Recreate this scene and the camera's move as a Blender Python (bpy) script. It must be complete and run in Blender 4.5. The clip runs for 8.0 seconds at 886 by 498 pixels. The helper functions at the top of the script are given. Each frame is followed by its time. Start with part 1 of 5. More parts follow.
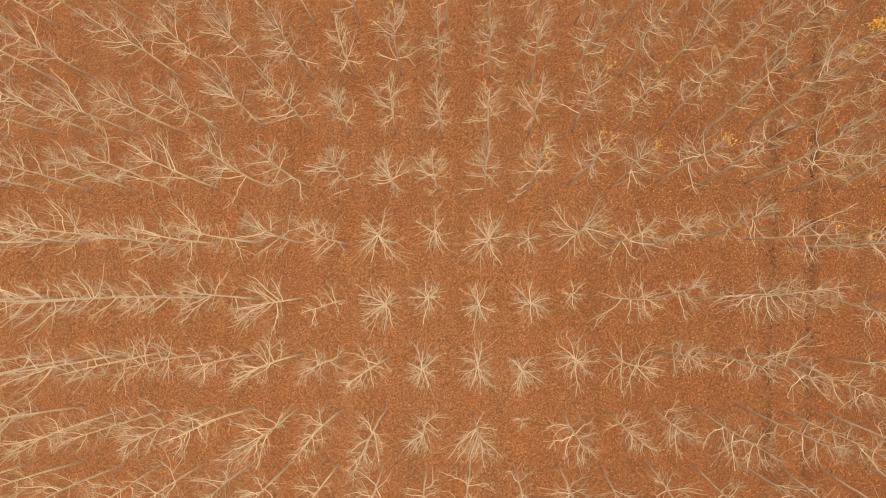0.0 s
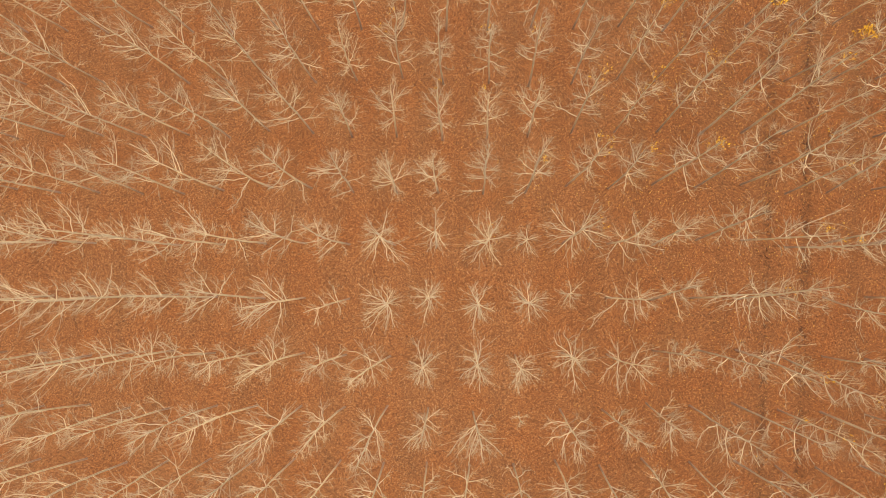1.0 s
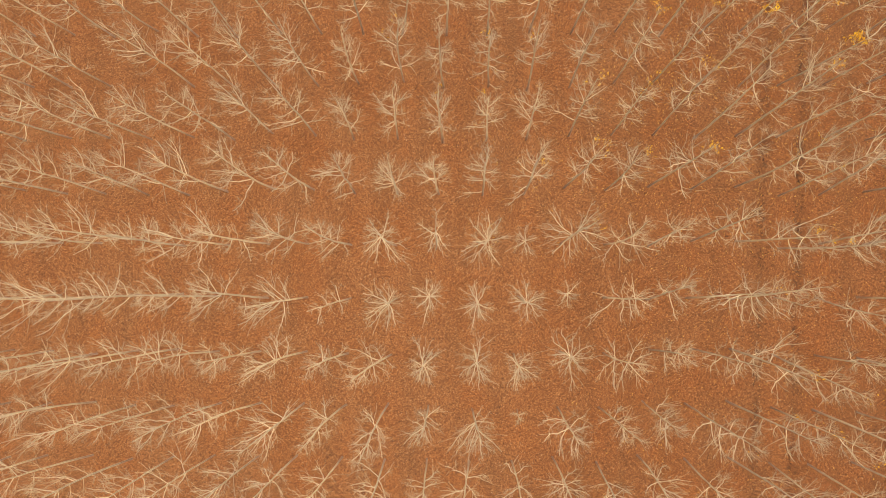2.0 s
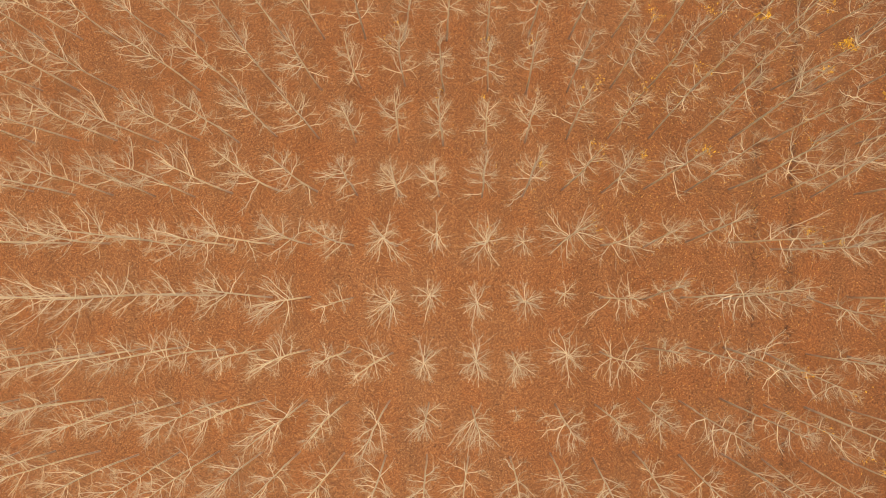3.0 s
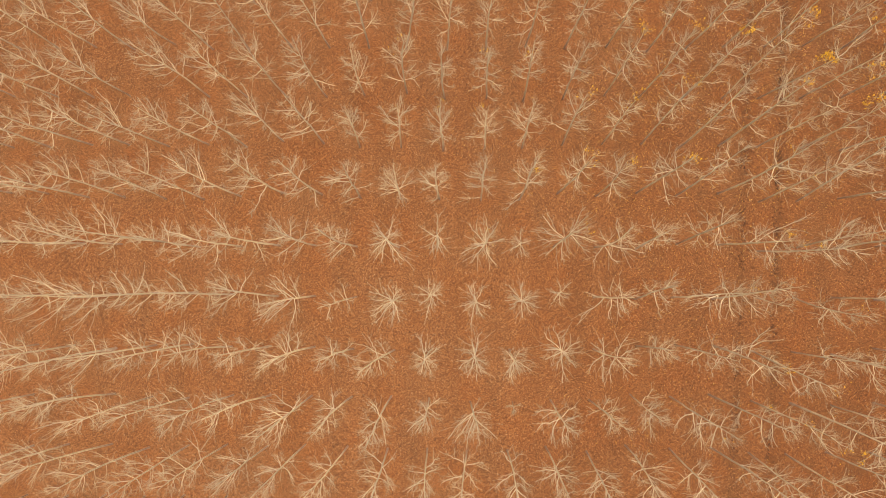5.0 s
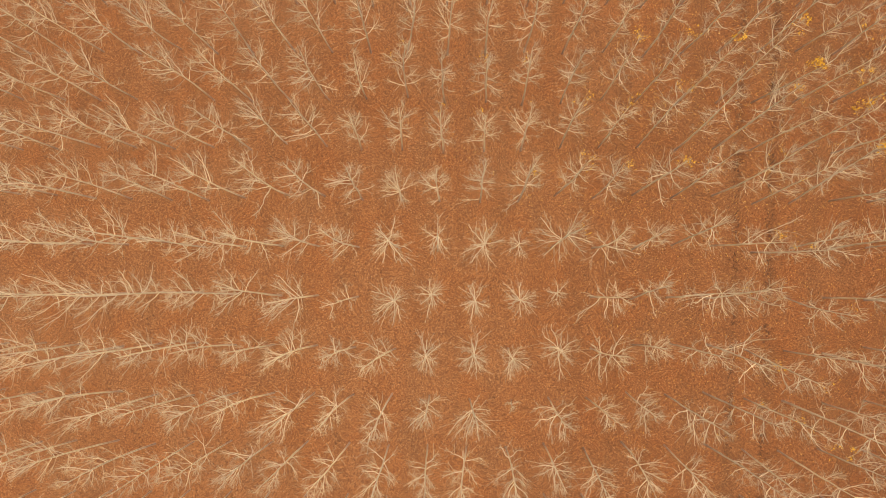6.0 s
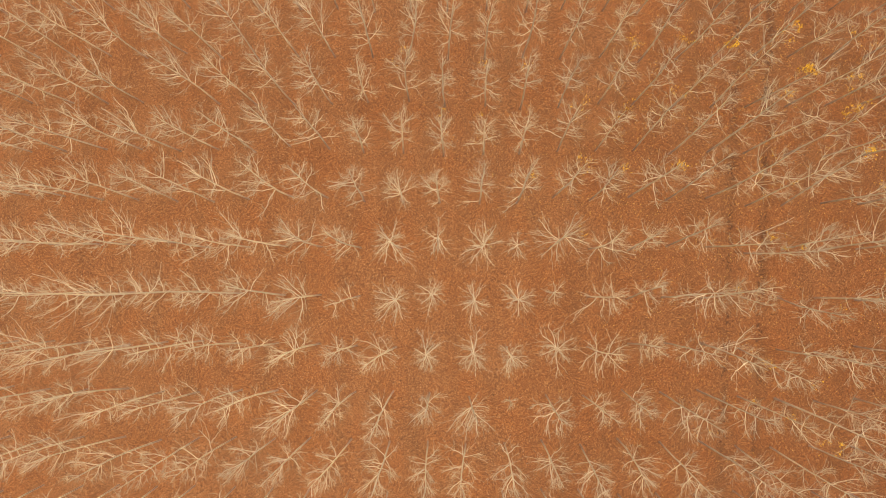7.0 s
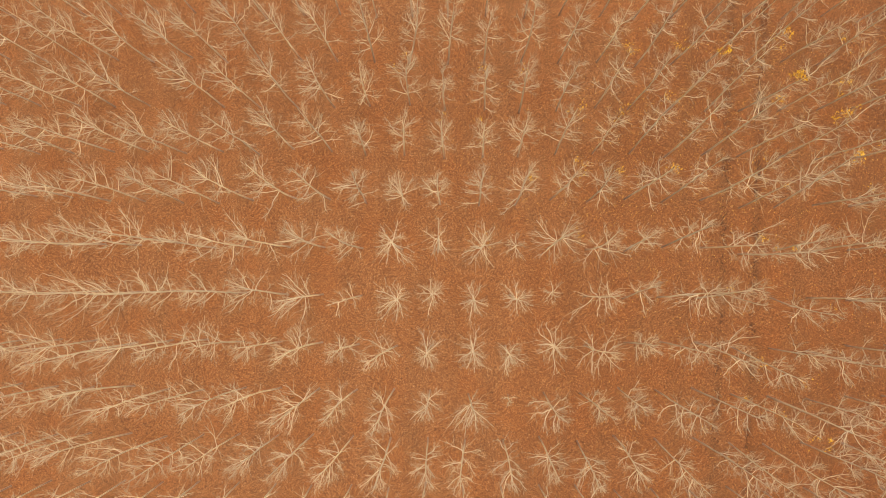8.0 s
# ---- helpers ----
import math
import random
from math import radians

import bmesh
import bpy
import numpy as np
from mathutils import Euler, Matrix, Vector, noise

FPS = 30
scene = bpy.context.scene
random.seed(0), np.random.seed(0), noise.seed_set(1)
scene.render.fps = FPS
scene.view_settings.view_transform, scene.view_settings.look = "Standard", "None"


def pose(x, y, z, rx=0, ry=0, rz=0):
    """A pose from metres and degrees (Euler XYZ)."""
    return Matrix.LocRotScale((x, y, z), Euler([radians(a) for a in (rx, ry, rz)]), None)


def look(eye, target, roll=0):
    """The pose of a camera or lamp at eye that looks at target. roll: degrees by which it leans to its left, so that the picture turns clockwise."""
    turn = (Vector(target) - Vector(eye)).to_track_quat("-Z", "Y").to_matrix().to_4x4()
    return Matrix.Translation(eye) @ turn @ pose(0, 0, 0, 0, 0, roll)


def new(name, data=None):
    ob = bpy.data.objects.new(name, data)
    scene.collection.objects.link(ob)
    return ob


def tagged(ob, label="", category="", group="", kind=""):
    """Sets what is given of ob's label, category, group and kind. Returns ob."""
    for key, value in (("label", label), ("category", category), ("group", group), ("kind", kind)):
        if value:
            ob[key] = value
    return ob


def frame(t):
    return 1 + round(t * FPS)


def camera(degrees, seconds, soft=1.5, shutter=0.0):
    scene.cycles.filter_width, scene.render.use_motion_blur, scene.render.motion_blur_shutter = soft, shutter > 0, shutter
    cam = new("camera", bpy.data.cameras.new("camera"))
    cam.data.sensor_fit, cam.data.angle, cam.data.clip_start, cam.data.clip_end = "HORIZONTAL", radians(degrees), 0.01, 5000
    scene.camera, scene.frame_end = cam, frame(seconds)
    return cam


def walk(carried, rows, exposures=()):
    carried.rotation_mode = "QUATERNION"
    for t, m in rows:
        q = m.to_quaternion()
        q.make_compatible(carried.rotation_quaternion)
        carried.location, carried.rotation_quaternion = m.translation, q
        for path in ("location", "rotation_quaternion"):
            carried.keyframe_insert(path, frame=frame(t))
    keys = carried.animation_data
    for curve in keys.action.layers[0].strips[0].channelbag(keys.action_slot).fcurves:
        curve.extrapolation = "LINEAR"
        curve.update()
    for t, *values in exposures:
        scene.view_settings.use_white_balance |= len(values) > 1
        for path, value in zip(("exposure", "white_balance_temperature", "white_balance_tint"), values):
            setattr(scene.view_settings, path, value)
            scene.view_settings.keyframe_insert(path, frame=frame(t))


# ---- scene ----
# A drone climbs straight up over a plantation of bare young poplars, looking down.
cam = camera(70.0, 8.0, 1.0)
ROWS = [
    (0.0, 0.000, 0.000, 43.495, 1.556, 1.157, -0.070),
    (0.5, -0.024, -0.008, 43.889, 1.578, 1.117, -0.035),
    (1.0, -0.048, -0.015, 44.283, 1.600, 1.077, -0.000),
    (1.5, -0.072, -0.023, 44.680, 1.622, 1.036, 0.035),
    (3.0, -0.159, -0.051, 46.106, 1.688, 0.916, 0.140),
    (3.5, -0.186, -0.060, 46.563, 1.710, 0.875, 0.176),
    (4.0, -0.214, -0.069, 47.026, 1.732, 0.835, 0.211),
    (4.5, -0.242, -0.078, 47.485, 1.754, 0.795, 0.246),
    (6.0, -0.334, -0.108, 48.995, 1.820, 0.674, 0.351),
    (6.5, -0.367, -0.119, 49.534, 1.842, 0.634, 0.386),
    (7.0, -0.399, -0.129, 50.068, 1.864, 0.594, 0.421),
    (7.5, -0.432, -0.140, 50.606, 1.886, 0.554, 0.457),
    (8.0, -0.464, -0.150, 51.141, 1.908, 0.513, 0.492),
]
walk(cam, [(t, pose(x, y, z, rx, ry, rz)) for t, x, y, z, rx, ry, rz in ROWS], [(0.0, 0.42, 7960, 14), (8.0, 0.42, 7960, 14)])

# ---- sky and sun: a bright overcast day ----
SUN_HIGH, SUN_FROM = 69.0, 48.0          # degrees above the horizon, degrees from +x towards +y
world = bpy.data.worlds.new("overcast_sky")
scene.world = world
world.use_nodes = True
wn = world.node_tree.nodes
sky = wn.new("ShaderNodeTexSky")
sky.sky_type, sky.sun_disc = "NISHITA", False
sky.sun_elevation, sky.sun_rotation = radians(SUN_HIGH), radians(90 - SUN_FROM)
sky.air_density, sky.dust_density = 1.6, 5.0
wn["Background"].inputs["Strength"].default_value = 0.14
cloud = wn.new("ShaderNodeHueSaturation")               # thin cloud takes most of the blue out of the sky
cloud.inputs["Saturation"].default_value = 0.35
world.node_tree.links.new(sky.outputs["Color"], cloud.inputs["Color"])
world.node_tree.links.new(cloud.outputs["Color"], wn["Background"].inputs["Color"])
sun = new("sun", bpy.data.lights.new("sun", "SUN"))
sun.data.energy, sun.data.angle, sun.data.color = 1.06, radians(85), (1.0, 0.93, 0.84)
sun.matrix_world = look((60 * math.cos(radians(SUN_FROM)), 60 * math.sin(radians(SUN_FROM)), 60 * math.tan(radians(SUN_HIGH))), (0, 0, 0))


# ---- materials ----
def material(name, rough=0.8):
    m = bpy.data.materials.new(name)
    m.use_nodes = True
    b = m.node_tree.nodes["Principled BSDF"]
    b.inputs["Roughness"].default_value = rough
    b.inputs["Specular IOR Level"].default_value = 0.3
    return m, m.node_tree.nodes, m.node_tree.links, b


def noise_tex(n, l, scale, detail=4.0, coord=None, rough=0.6):
    t = n.new("ShaderNodeTexNoise")
    t.inputs["Scale"].default_value, t.inputs["Detail"].default_value, t.inputs["Roughness"].default_value = scale, detail, rough
    if coord is not None:
        l.new(coord, t.inputs["Vector"])
    return t.outputs["Fac"]


def ramp(n, l, fac, stops):
    r = n.new("ShaderNodeValToRGB")
    e = r.color_ramp.elements
    while len(e) < len(stops):
        e.new(0.5)
    for k, (at, c) in enumerate(stops):
        e[k].position, e[k].color = at, (*c, 1)
    l.new(fac, r.inputs["Fac"])
    return r.outputs["Color"]


def mix(n, l, fac, a, b, kind="MIX"):
    x = n.new("ShaderNodeMix")
    x.data_type, x.blend_type = "RGBA", kind
    for socket, v in ((x.inputs[0], fac), (x.inputs[6], a), (x.inputs[7], b)):
        if isinstance(v, (int, float)):
            socket.default_value = v
        elif isinstance(v, tuple):
            socket.default_value = (*v, 1)
        else:
            l.new(v, socket)
    return x.outputs[2]


def calc(n, l, op, a, b=0.0, clamp=False):
    x = n.new("ShaderNodeMath")
    x.operation, x.use_clamp = op, clamp
    for socket, v in zip(x.inputs, (a, b)):
        if isinstance(v, (int, float)):
            socket.default_value = v
        else:
            l.new(v, socket)
    return x.outputs[0]


def bump(n, l, b, height, strength, distance):
    x = n.new("ShaderNodeBump")
    x.inputs["Strength"].default_value, x.inputs["Distance"].default_value = strength, distance
    l.new(height, x.inputs["Height"])
    l.new(x.outputs["Normal"], b.inputs["Normal"])


SX, SY, SKEW = 3.0, 3.795, -0.17          # tree spacing in a row, between rows, and the skew of the columns
OX, OY = -4.180, 5.391                     # the foot of tree (0, 0)
RUT_X = (21.5, 24.1)                     # the two wheel ruts, at y = 0
RUT_SLOPE = -SKEW / SY


def darker_east(n, l, pos, tone):
    """Darker, redder litter colour in the eastern part of the plantation, most to the south-east, with a ragged edge.
    """
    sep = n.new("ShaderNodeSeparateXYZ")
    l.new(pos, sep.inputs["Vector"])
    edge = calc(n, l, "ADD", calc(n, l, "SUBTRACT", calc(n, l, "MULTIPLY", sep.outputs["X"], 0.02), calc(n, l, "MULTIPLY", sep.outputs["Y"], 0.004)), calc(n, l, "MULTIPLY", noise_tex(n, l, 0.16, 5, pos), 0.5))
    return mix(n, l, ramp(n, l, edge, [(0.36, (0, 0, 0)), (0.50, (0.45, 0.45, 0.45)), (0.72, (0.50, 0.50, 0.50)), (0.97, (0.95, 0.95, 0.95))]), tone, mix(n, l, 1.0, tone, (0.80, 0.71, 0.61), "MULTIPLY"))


def dull_north(n, l, pos, tone):
    """Duller, browner litter colour in the northern rows, with a ragged edge."""
    sep = n.new("ShaderNodeSeparateXYZ")
    l.new(pos, sep.inputs["Vector"])
    edge = calc(n, l, "ADD", calc(n, l, "MULTIPLY", sep.outputs["Y"], 0.035), noise_tex(n, l, 0.21, 5, pos))
    return mix(n, l, ramp(n, l, edge, [(0.60, (0, 0, 0)), (1.05, (1, 1, 1))]), tone, mix(n, l, 1.0, tone, (0.91, 0.89, 0.87), "MULTIPLY"))


def mottled(n, l, pos, tone):
    """Drifts of darker, older leaves and lighter, drier ones, half a metre to two metres wide."""
    drift = noise_tex(n, l, 1.5, 7, pos, 0.74)
    tone = mix(n, l, 1.0, tone, ramp(n, l, drift, [(0.30, (0.88, 0.87, 0.86)), (0.45, (0.99, 0.99, 0.99)), (0.70, (1.05, 1.06, 1.06))]), "MULTIPLY")
    clump = noise_tex(n, l, 6.6, 4, pos, 0.68)
    return mix(n, l, 1.0, tone, ramp(n, l, clump, [(0.33, (0.58, 0.56, 0.56)), (0.50, (0.97, 0.98, 1.0)), (0.67, (1.20, 1.27, 1.37))]), "MULTIPLY")


def ground_material():
    m, n, l, b = material("leaf_litter_ground", 0.9)
    pos = n.new("ShaderNodeNewGeometry").outputs["Position"]
    cells = n.new("ShaderNodeTexVoronoi")
    cells.inputs["Scale"].default_value = 23.0
    l.new(pos, cells.inputs["Vector"])
    grey = n.new("ShaderNodeSeparateColor")
    l.new(cells.outputs["Color"], grey.inputs["Color"])
    leaf = ramp(n, l, grey.outputs["Red"], [(0.0, (0.13, 0.051, 0.021)), (0.3, (0.235, 0.089, 0.032)), (0.65, (0.325, 0.131, 0.047)), (0.92, (0.41, 0.182, 0.073)), (1.0, (0.53, 0.29, 0.135))])
    fine = noise_tex(n, l, 8.0, 6, pos)
    leaf = mix(n, l, 1.0, leaf, ramp(n, l, fine, [(0.3, (0.90, 0.90, 0.90)), (0.7, (1.08, 1.08, 1.08))]), "MULTIPLY")
    patches = noise_tex(n, l, 0.22, 5, pos)
    leaf = mix(n, l, ramp(n, l, patches, [(0.42, (0, 0, 0)), (0.60, (0.7, 0.7, 0.7))]), leaf, mix(n, l, 1.0, leaf, (1.05, 0.90, 0.74), "MULTIPLY"))
    # long faint strips of barer, browner soil between the tree columns
    sep = n.new("ShaderNodeSeparateXYZ")
    l.new(pos, sep.inputs["Vector"])
    across = calc(n, l, "SUBTRACT", sep.outputs["X"], calc(n, l, "MULTIPLY", sep.outputs["Y"], RUT_SLOPE))
    wave = calc(n, l, "SINE", calc(n, l, "MULTIPLY", calc(n, l, "SUBTRACT", across, OX + 0.75), 2 * math.pi / SX))
    stretch = n.new("ShaderNodeMapping")
    stretch.inputs["Scale"].default_value = (1.0, 0.16, 1.0)
    l.new(pos, stretch.inputs["Vector"])
    worn = calc(n, l, "MULTIPLY", calc(n, l, "MULTIPLY_ADD", wave, 0.5), ramp(n, l, noise_tex(n, l, 1.1, 5, stretch.outputs["Vector"]), [(0.28, (0, 0, 0)), (0.62, (1, 1, 1))]), True)
    worn.node.inputs[0].links[0].from_node.inputs[2].default_value = 0.5
    leaf = mix(n, l, calc(n, l, "MULTIPLY", worn, 0.42), leaf, mix(n, l, 1.0, leaf, (0.66, 0.73, 0.78), "MULTIPLY"))
    leaf = mottled(n, l, pos, dull_north(n, l, pos, darker_east(n, l, pos, leaf)))
    # small scrapes where bare dark soil shows
    scrape = ramp(n, l, noise_tex(n, l, 0.9, 3, pos, 0.55), [(0.72, (0, 0, 0)), (0.76, (0.6, 0.6, 0.6))])
    leaf = mix(n, l, scrape, leaf, (0.06, 0.026, 0.014))
    # damp dark soil breaking through in the wheel ruts
    soil = ramp(n, l, fine, [(0.3, (0.045, 0.019, 0.010)), (0.7, (0.12, 0.048, 0.022))])
    broken = noise_tex(n, l, 3.6, 5, pos, 0.72)
    spells = noise_tex(n, l, 0.45, 3, pos)
    for x0 in RUT_X:
        away = calc(n, l, "ABSOLUTE", calc(n, l, "SUBTRACT", across, x0))
        near = calc(n, l, "SUBTRACT", 1.0, calc(n, l, "DIVIDE", away, 0.42), True)
        fac = calc(n, l, "MULTIPLY", near, ramp(n, l, broken, [(0.50, (0, 0, 0)), (0.56, (2.2, 2.2, 2.2))]), True)
        fac = calc(n, l, "MULTIPLY", fac, ramp(n, l, spells, [(0.42, (0.15, 0.15, 0.15)), (0.56, (1, 1, 1))]), True)
        leaf = mix(n, l, calc(n, l, "MULTIPLY", fac, 0.8), leaf, soil)
    l.new(leaf, b.inputs["Base Color"])
    bump(n, l, b, mix(n, l, 0.5, cells.outputs["Distance"], fine), 0.4, 0.04)
    return m


def litter_material(name, stops, rough, patchy=False):
    m, n, l, b = material(name, rough)
    geo = n.new("ShaderNodeNewGeometry")
    tone = ramp(n, l, geo.outputs["Random Per Island"], stops)
    patches = noise_tex(n, l, 0.35, 4, geo.outputs["Position"])
    tone = mix(n, l, 1.0, tone, ramp(n, l, patches, [(0.35, (0.83, 0.79, 0.76)), (0.65, (1.1, 1.1, 1.08))]), "MULTIPLY")
    # adds the mottling and the darker eastern and duller northern tones
    if patchy:
        pos = geo.outputs["Position"]
        tone = mottled(n, l, pos, dull_north(n, l, pos, darker_east(n, l, pos, tone)))
    l.new(tone, b.inputs["Base Color"])
    return m


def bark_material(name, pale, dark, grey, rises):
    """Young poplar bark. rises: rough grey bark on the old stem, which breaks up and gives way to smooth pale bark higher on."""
    m, n, l, b = material(name, 0.65)
    pos = n.new("ShaderNodeTexCoord").outputs["Object"]
    streak = n.new("ShaderNodeMapping")
    streak.inputs["Scale"].default_value = (9.0, 9.0, 2.2)
    l.new(pos, streak.inputs["Vector"])
    grain = noise_tex(n, l, 1.6, 6, streak.outputs["Vector"])
    tone = ramp(n, l, grain, [(0.30, dark), (0.52, pale), (0.8, tuple(min(1, c * 1.15) for c in pale))])
    who = n.new("ShaderNodeObjectInfo").outputs["Random"]
    tone = mix(n, l, 1.0, tone, ramp(n, l, who, [(0.0, (0.80, 0.80, 0.82)), (1.0, (1.1, 1.08, 1.02))]), "MULTIPLY")
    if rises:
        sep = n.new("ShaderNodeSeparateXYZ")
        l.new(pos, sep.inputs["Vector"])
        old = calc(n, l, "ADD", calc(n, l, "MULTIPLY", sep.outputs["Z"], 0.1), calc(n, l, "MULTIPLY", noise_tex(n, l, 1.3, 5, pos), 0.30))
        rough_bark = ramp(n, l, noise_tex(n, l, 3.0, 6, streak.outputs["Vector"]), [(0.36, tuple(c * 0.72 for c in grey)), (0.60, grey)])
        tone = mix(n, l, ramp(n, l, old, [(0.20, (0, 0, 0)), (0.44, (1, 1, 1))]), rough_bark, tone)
    l.new(tone, b.inputs["Base Color"])
    bump(n, l, b, grain, 0.5, 0.02)
    return m


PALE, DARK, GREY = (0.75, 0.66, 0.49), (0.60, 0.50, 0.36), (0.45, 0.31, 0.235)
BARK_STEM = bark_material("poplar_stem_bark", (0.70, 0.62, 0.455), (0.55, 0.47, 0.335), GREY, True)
BARK_LIMB = bark_material("poplar_limb_bark", PALE, DARK, GREY, False)
BARK_TWIG = bark_material("poplar_twig_bark", (0.61, 0.49, 0.34), (0.45, 0.345, 0.235), GREY, False)
GROUND = ground_material()
LITTER = litter_material("dry_brown_leaves", [(0.0, (0.13, 0.051, 0.021)), (0.25, (0.235, 0.090, 0.033)), (0.6, (0.32, 0.130, 0.047)), (0.88, (0.385, 0.172, 0.066)), (0.97, (0.47, 0.25, 0.13)), (1.0, (0.62, 0.42, 0.26))], 0.7, True)
SOIL = litter_material("damp_soil", [(0.0, (0.045, 0.018, 0.010)), (0.7, (0.085, 0.034, 0.017)), (1.0, (0.14, 0.056, 0.026))], 0.9)
GOLD = litter_material("golden_leaves", [(0.0, (0.46, 0.19, 0.04)), (0.6, (0.62, 0.32, 0.07)), (1.0, (0.72, 0.47, 0.14))], 0.55)
HANGING = litter_material("yellow_hanging_leaves", [(0.0, (0.50, 0.24, 0.03)), (0.6, (0.70, 0.38, 0.03)), (1.0, (0.90, 0.57, 0.05))], 0.5)


# ---- mesh helpers ----
def mesh_from(name, verts, faces):
    """A mesh from an (n, 3) array of corners and an (m, 3 or 4) array of faces."""
    me = bpy.data.meshes.new(name)
    k = faces.shape[1]
    me.vertices.add(len(verts))
    me.vertices.foreach_set("co", np.ascontiguousarray(verts, dtype=np.float32).ravel())
    me.loops.add(faces.size)
    me.loops.foreach_set("vertex_index", np.ascontiguousarray(faces, dtype=np.int32).ravel())
    me.polygons.add(len(faces))
    me.polygons.foreach_set("loop_start", np.arange(0, faces.size, k, dtype=np.int32))
    me.polygons.foreach_set("loop_total", np.full(len(faces), k, dtype=np.int32))
    me.update(calc_edges=True)
    return me


def smooth(me):
    me.polygons.foreach_set("use_smooth", np.ones(len(me.polygons), dtype=bool))


def part(name, me, mat, parent, label=""):
    ob = new(name, me)
    me.materials.append(mat)
    ob.parent = parent
    return tagged(ob, label)


def tubes(paths, radii, sides):
    """Tapered tubes along (B, n, 3) paths with (B, n) radii."""
    count, n = radii.shape
    tang = np.gradient(paths, axis=1)
    tang /= np.linalg.norm(tang, axis=2, keepdims=True) + 1e-9
    ref = np.where(np.abs(tang[:, :1, 2:]) > 0.8, np.array([[[1.0, 0.1, 0.0]]]), np.array([[[0.0, 0.1, 1.0]]]))
    u = np.cross(tang, np.broadcast_to(ref, tang.shape))
    u /= np.linalg.norm(u, axis=2, keepdims=True) + 1e-9
    v = np.cross(tang, u)
    a = np.arange(sides) * 2 * np.pi / sides
    ring = u[:, :, None, :] * np.cos(a)[None, None, :, None] + v[:, :, None, :] * np.sin(a)[None, None, :, None]
    verts = (paths[:, :, None, :] + ring * radii[:, :, None, None]).reshape(-1, 3)
    s0 = np.arange(sides)
    s1 = (s0 + 1) % sides
    quad = np.stack([s0, s1, s1 + sides, s0 + sides], 1)
    one = (np.arange(n - 1)[:, None, None] * sides + quad[None]).reshape(-1, 4)
    faces = (np.arange(count)[:, None, None] * n * sides + one[None]).reshape(-1, 4)
    return verts, faces


def leaf_quads(rng, at, size, tilt):
    """Small folded diamonds lying about the points at."""
    n = len(at)
    a = rng.uniform(0, 2 * np.pi, n)
    long = np.stack([np.cos(a), np.sin(a), rng.normal(0, tilt, n)], 1) * size[:, None]
    wide = np.stack([-np.sin(a), np.cos(a), rng.normal(0, tilt, n)], 1) * (size * rng.uniform(0.6, 0.85, n))[:, None]
    lift = np.zeros((n, 3))
    lift[:, 2] = size * rng.uniform(0.0, 0.25, n)
    verts = np.stack([at - long, at - wide * 0.8 + lift, at + long, at + wide * 0.8 + lift], 1).reshape(-1, 3)
    return verts, np.arange(4 * n).reshape(-1, 4)


# ---- the ground ----
def rolling(x, y):
    return 0.05 * np.sin(x * 0.31 + 1.0) * np.cos(y * 0.23) + 0.03 * np.sin(x * 0.9 + y * 0.6)


def rut_depth(x, y):
    depth = np.zeros_like(x)
    for x0 in RUT_X:
        depth += 0.09 * np.exp(-((x - RUT_SLOPE * y - x0) / 0.22) ** 2)
    return depth


def height(x, y):
    fade = np.clip((70 - np.maximum(np.abs(x), np.abs(y))) / 20, 0, 1)
    return (rolling(x, y) - rut_depth(x, y)) * fade


def build_ground():
    far = np.array([90, 130, 200, 350, 700, 1300, 2200.0])
    xs = np.concatenate([-far[::-1], np.arange(-75, 20.01, 1.0), np.arange(20.25, 29, 0.25), np.arange(29, 75.1, 1.0), far])
    ys = np.concatenate([-far[::-1], np.arange(-75, 75.1, 1.0), far])
    gx, gy = np.meshgrid(xs, ys)
    verts = np.stack([gx, gy, height(gx, gy)], 2).reshape(-1, 3)
    w = len(xs)
    c = (np.arange(len(ys) - 1)[:, None] * w + np.arange(w - 1)[None]).reshape(-1)
    me = mesh_from("ground", verts, np.stack([c, c + 1, c + 1 + w, c + w], 1))
    smooth(me)
    ob = new("ground", me)
    me.materials.append(GROUND)
    tagged(ob, "plantation floor covered in dry rust-brown fallen leaves with dark wheel ruts", "ground", kind="structure")


build_ground()


def scatter(name, label, rng, x, y, size, mat, tilt=0.2, up=0.006):
    at = np.stack([x, y, height(x, y) + up + rng.uniform(0, 0.02, len(x))], 1)
    verts, faces = leaf_quads(rng, at, size, tilt)
    me = mesh_from(name, verts, faces)
    me.materials.append(mat)
    return tagged(new(name, me), label, "fallen leaves", kind="stuff")


# ---- the trees ----
def unit(v):
    return v / (np.linalg.norm(v, axis=-1, keepdims=True) + 1e-9)


def grow(rng, start, way, length, points, rise, wiggle):
    """Paths that leave start along way, bend upwards by rise (less and less) and wander by wiggle: (B, points, 3)."""
    count = len(start)
    path = np.empty((count, points, 3))
    path[:, 0] = start
    step = (length / (points - 1))[:, None]
    d = unit(way)
    for k in range(1, points):
        path[:, k] = path[:, k - 1] + d * step
        d = unit(d + np.array([0, 0, rise * 0.72 ** (k - 1)]) + rng.normal(0, wiggle, (count, 3)))
    return path


def along(path, which, v):
    """The points and directions at the fractions v of the paths which."""
    n = path.shape[1]
    s = np.clip(v, 0, 0.999) * (n - 1)
    k = s.astype(int)
    a, b = path[which, k], path[which, k + 1]
    return a + (b - a) * (s - k)[:, None], unit(b - a)


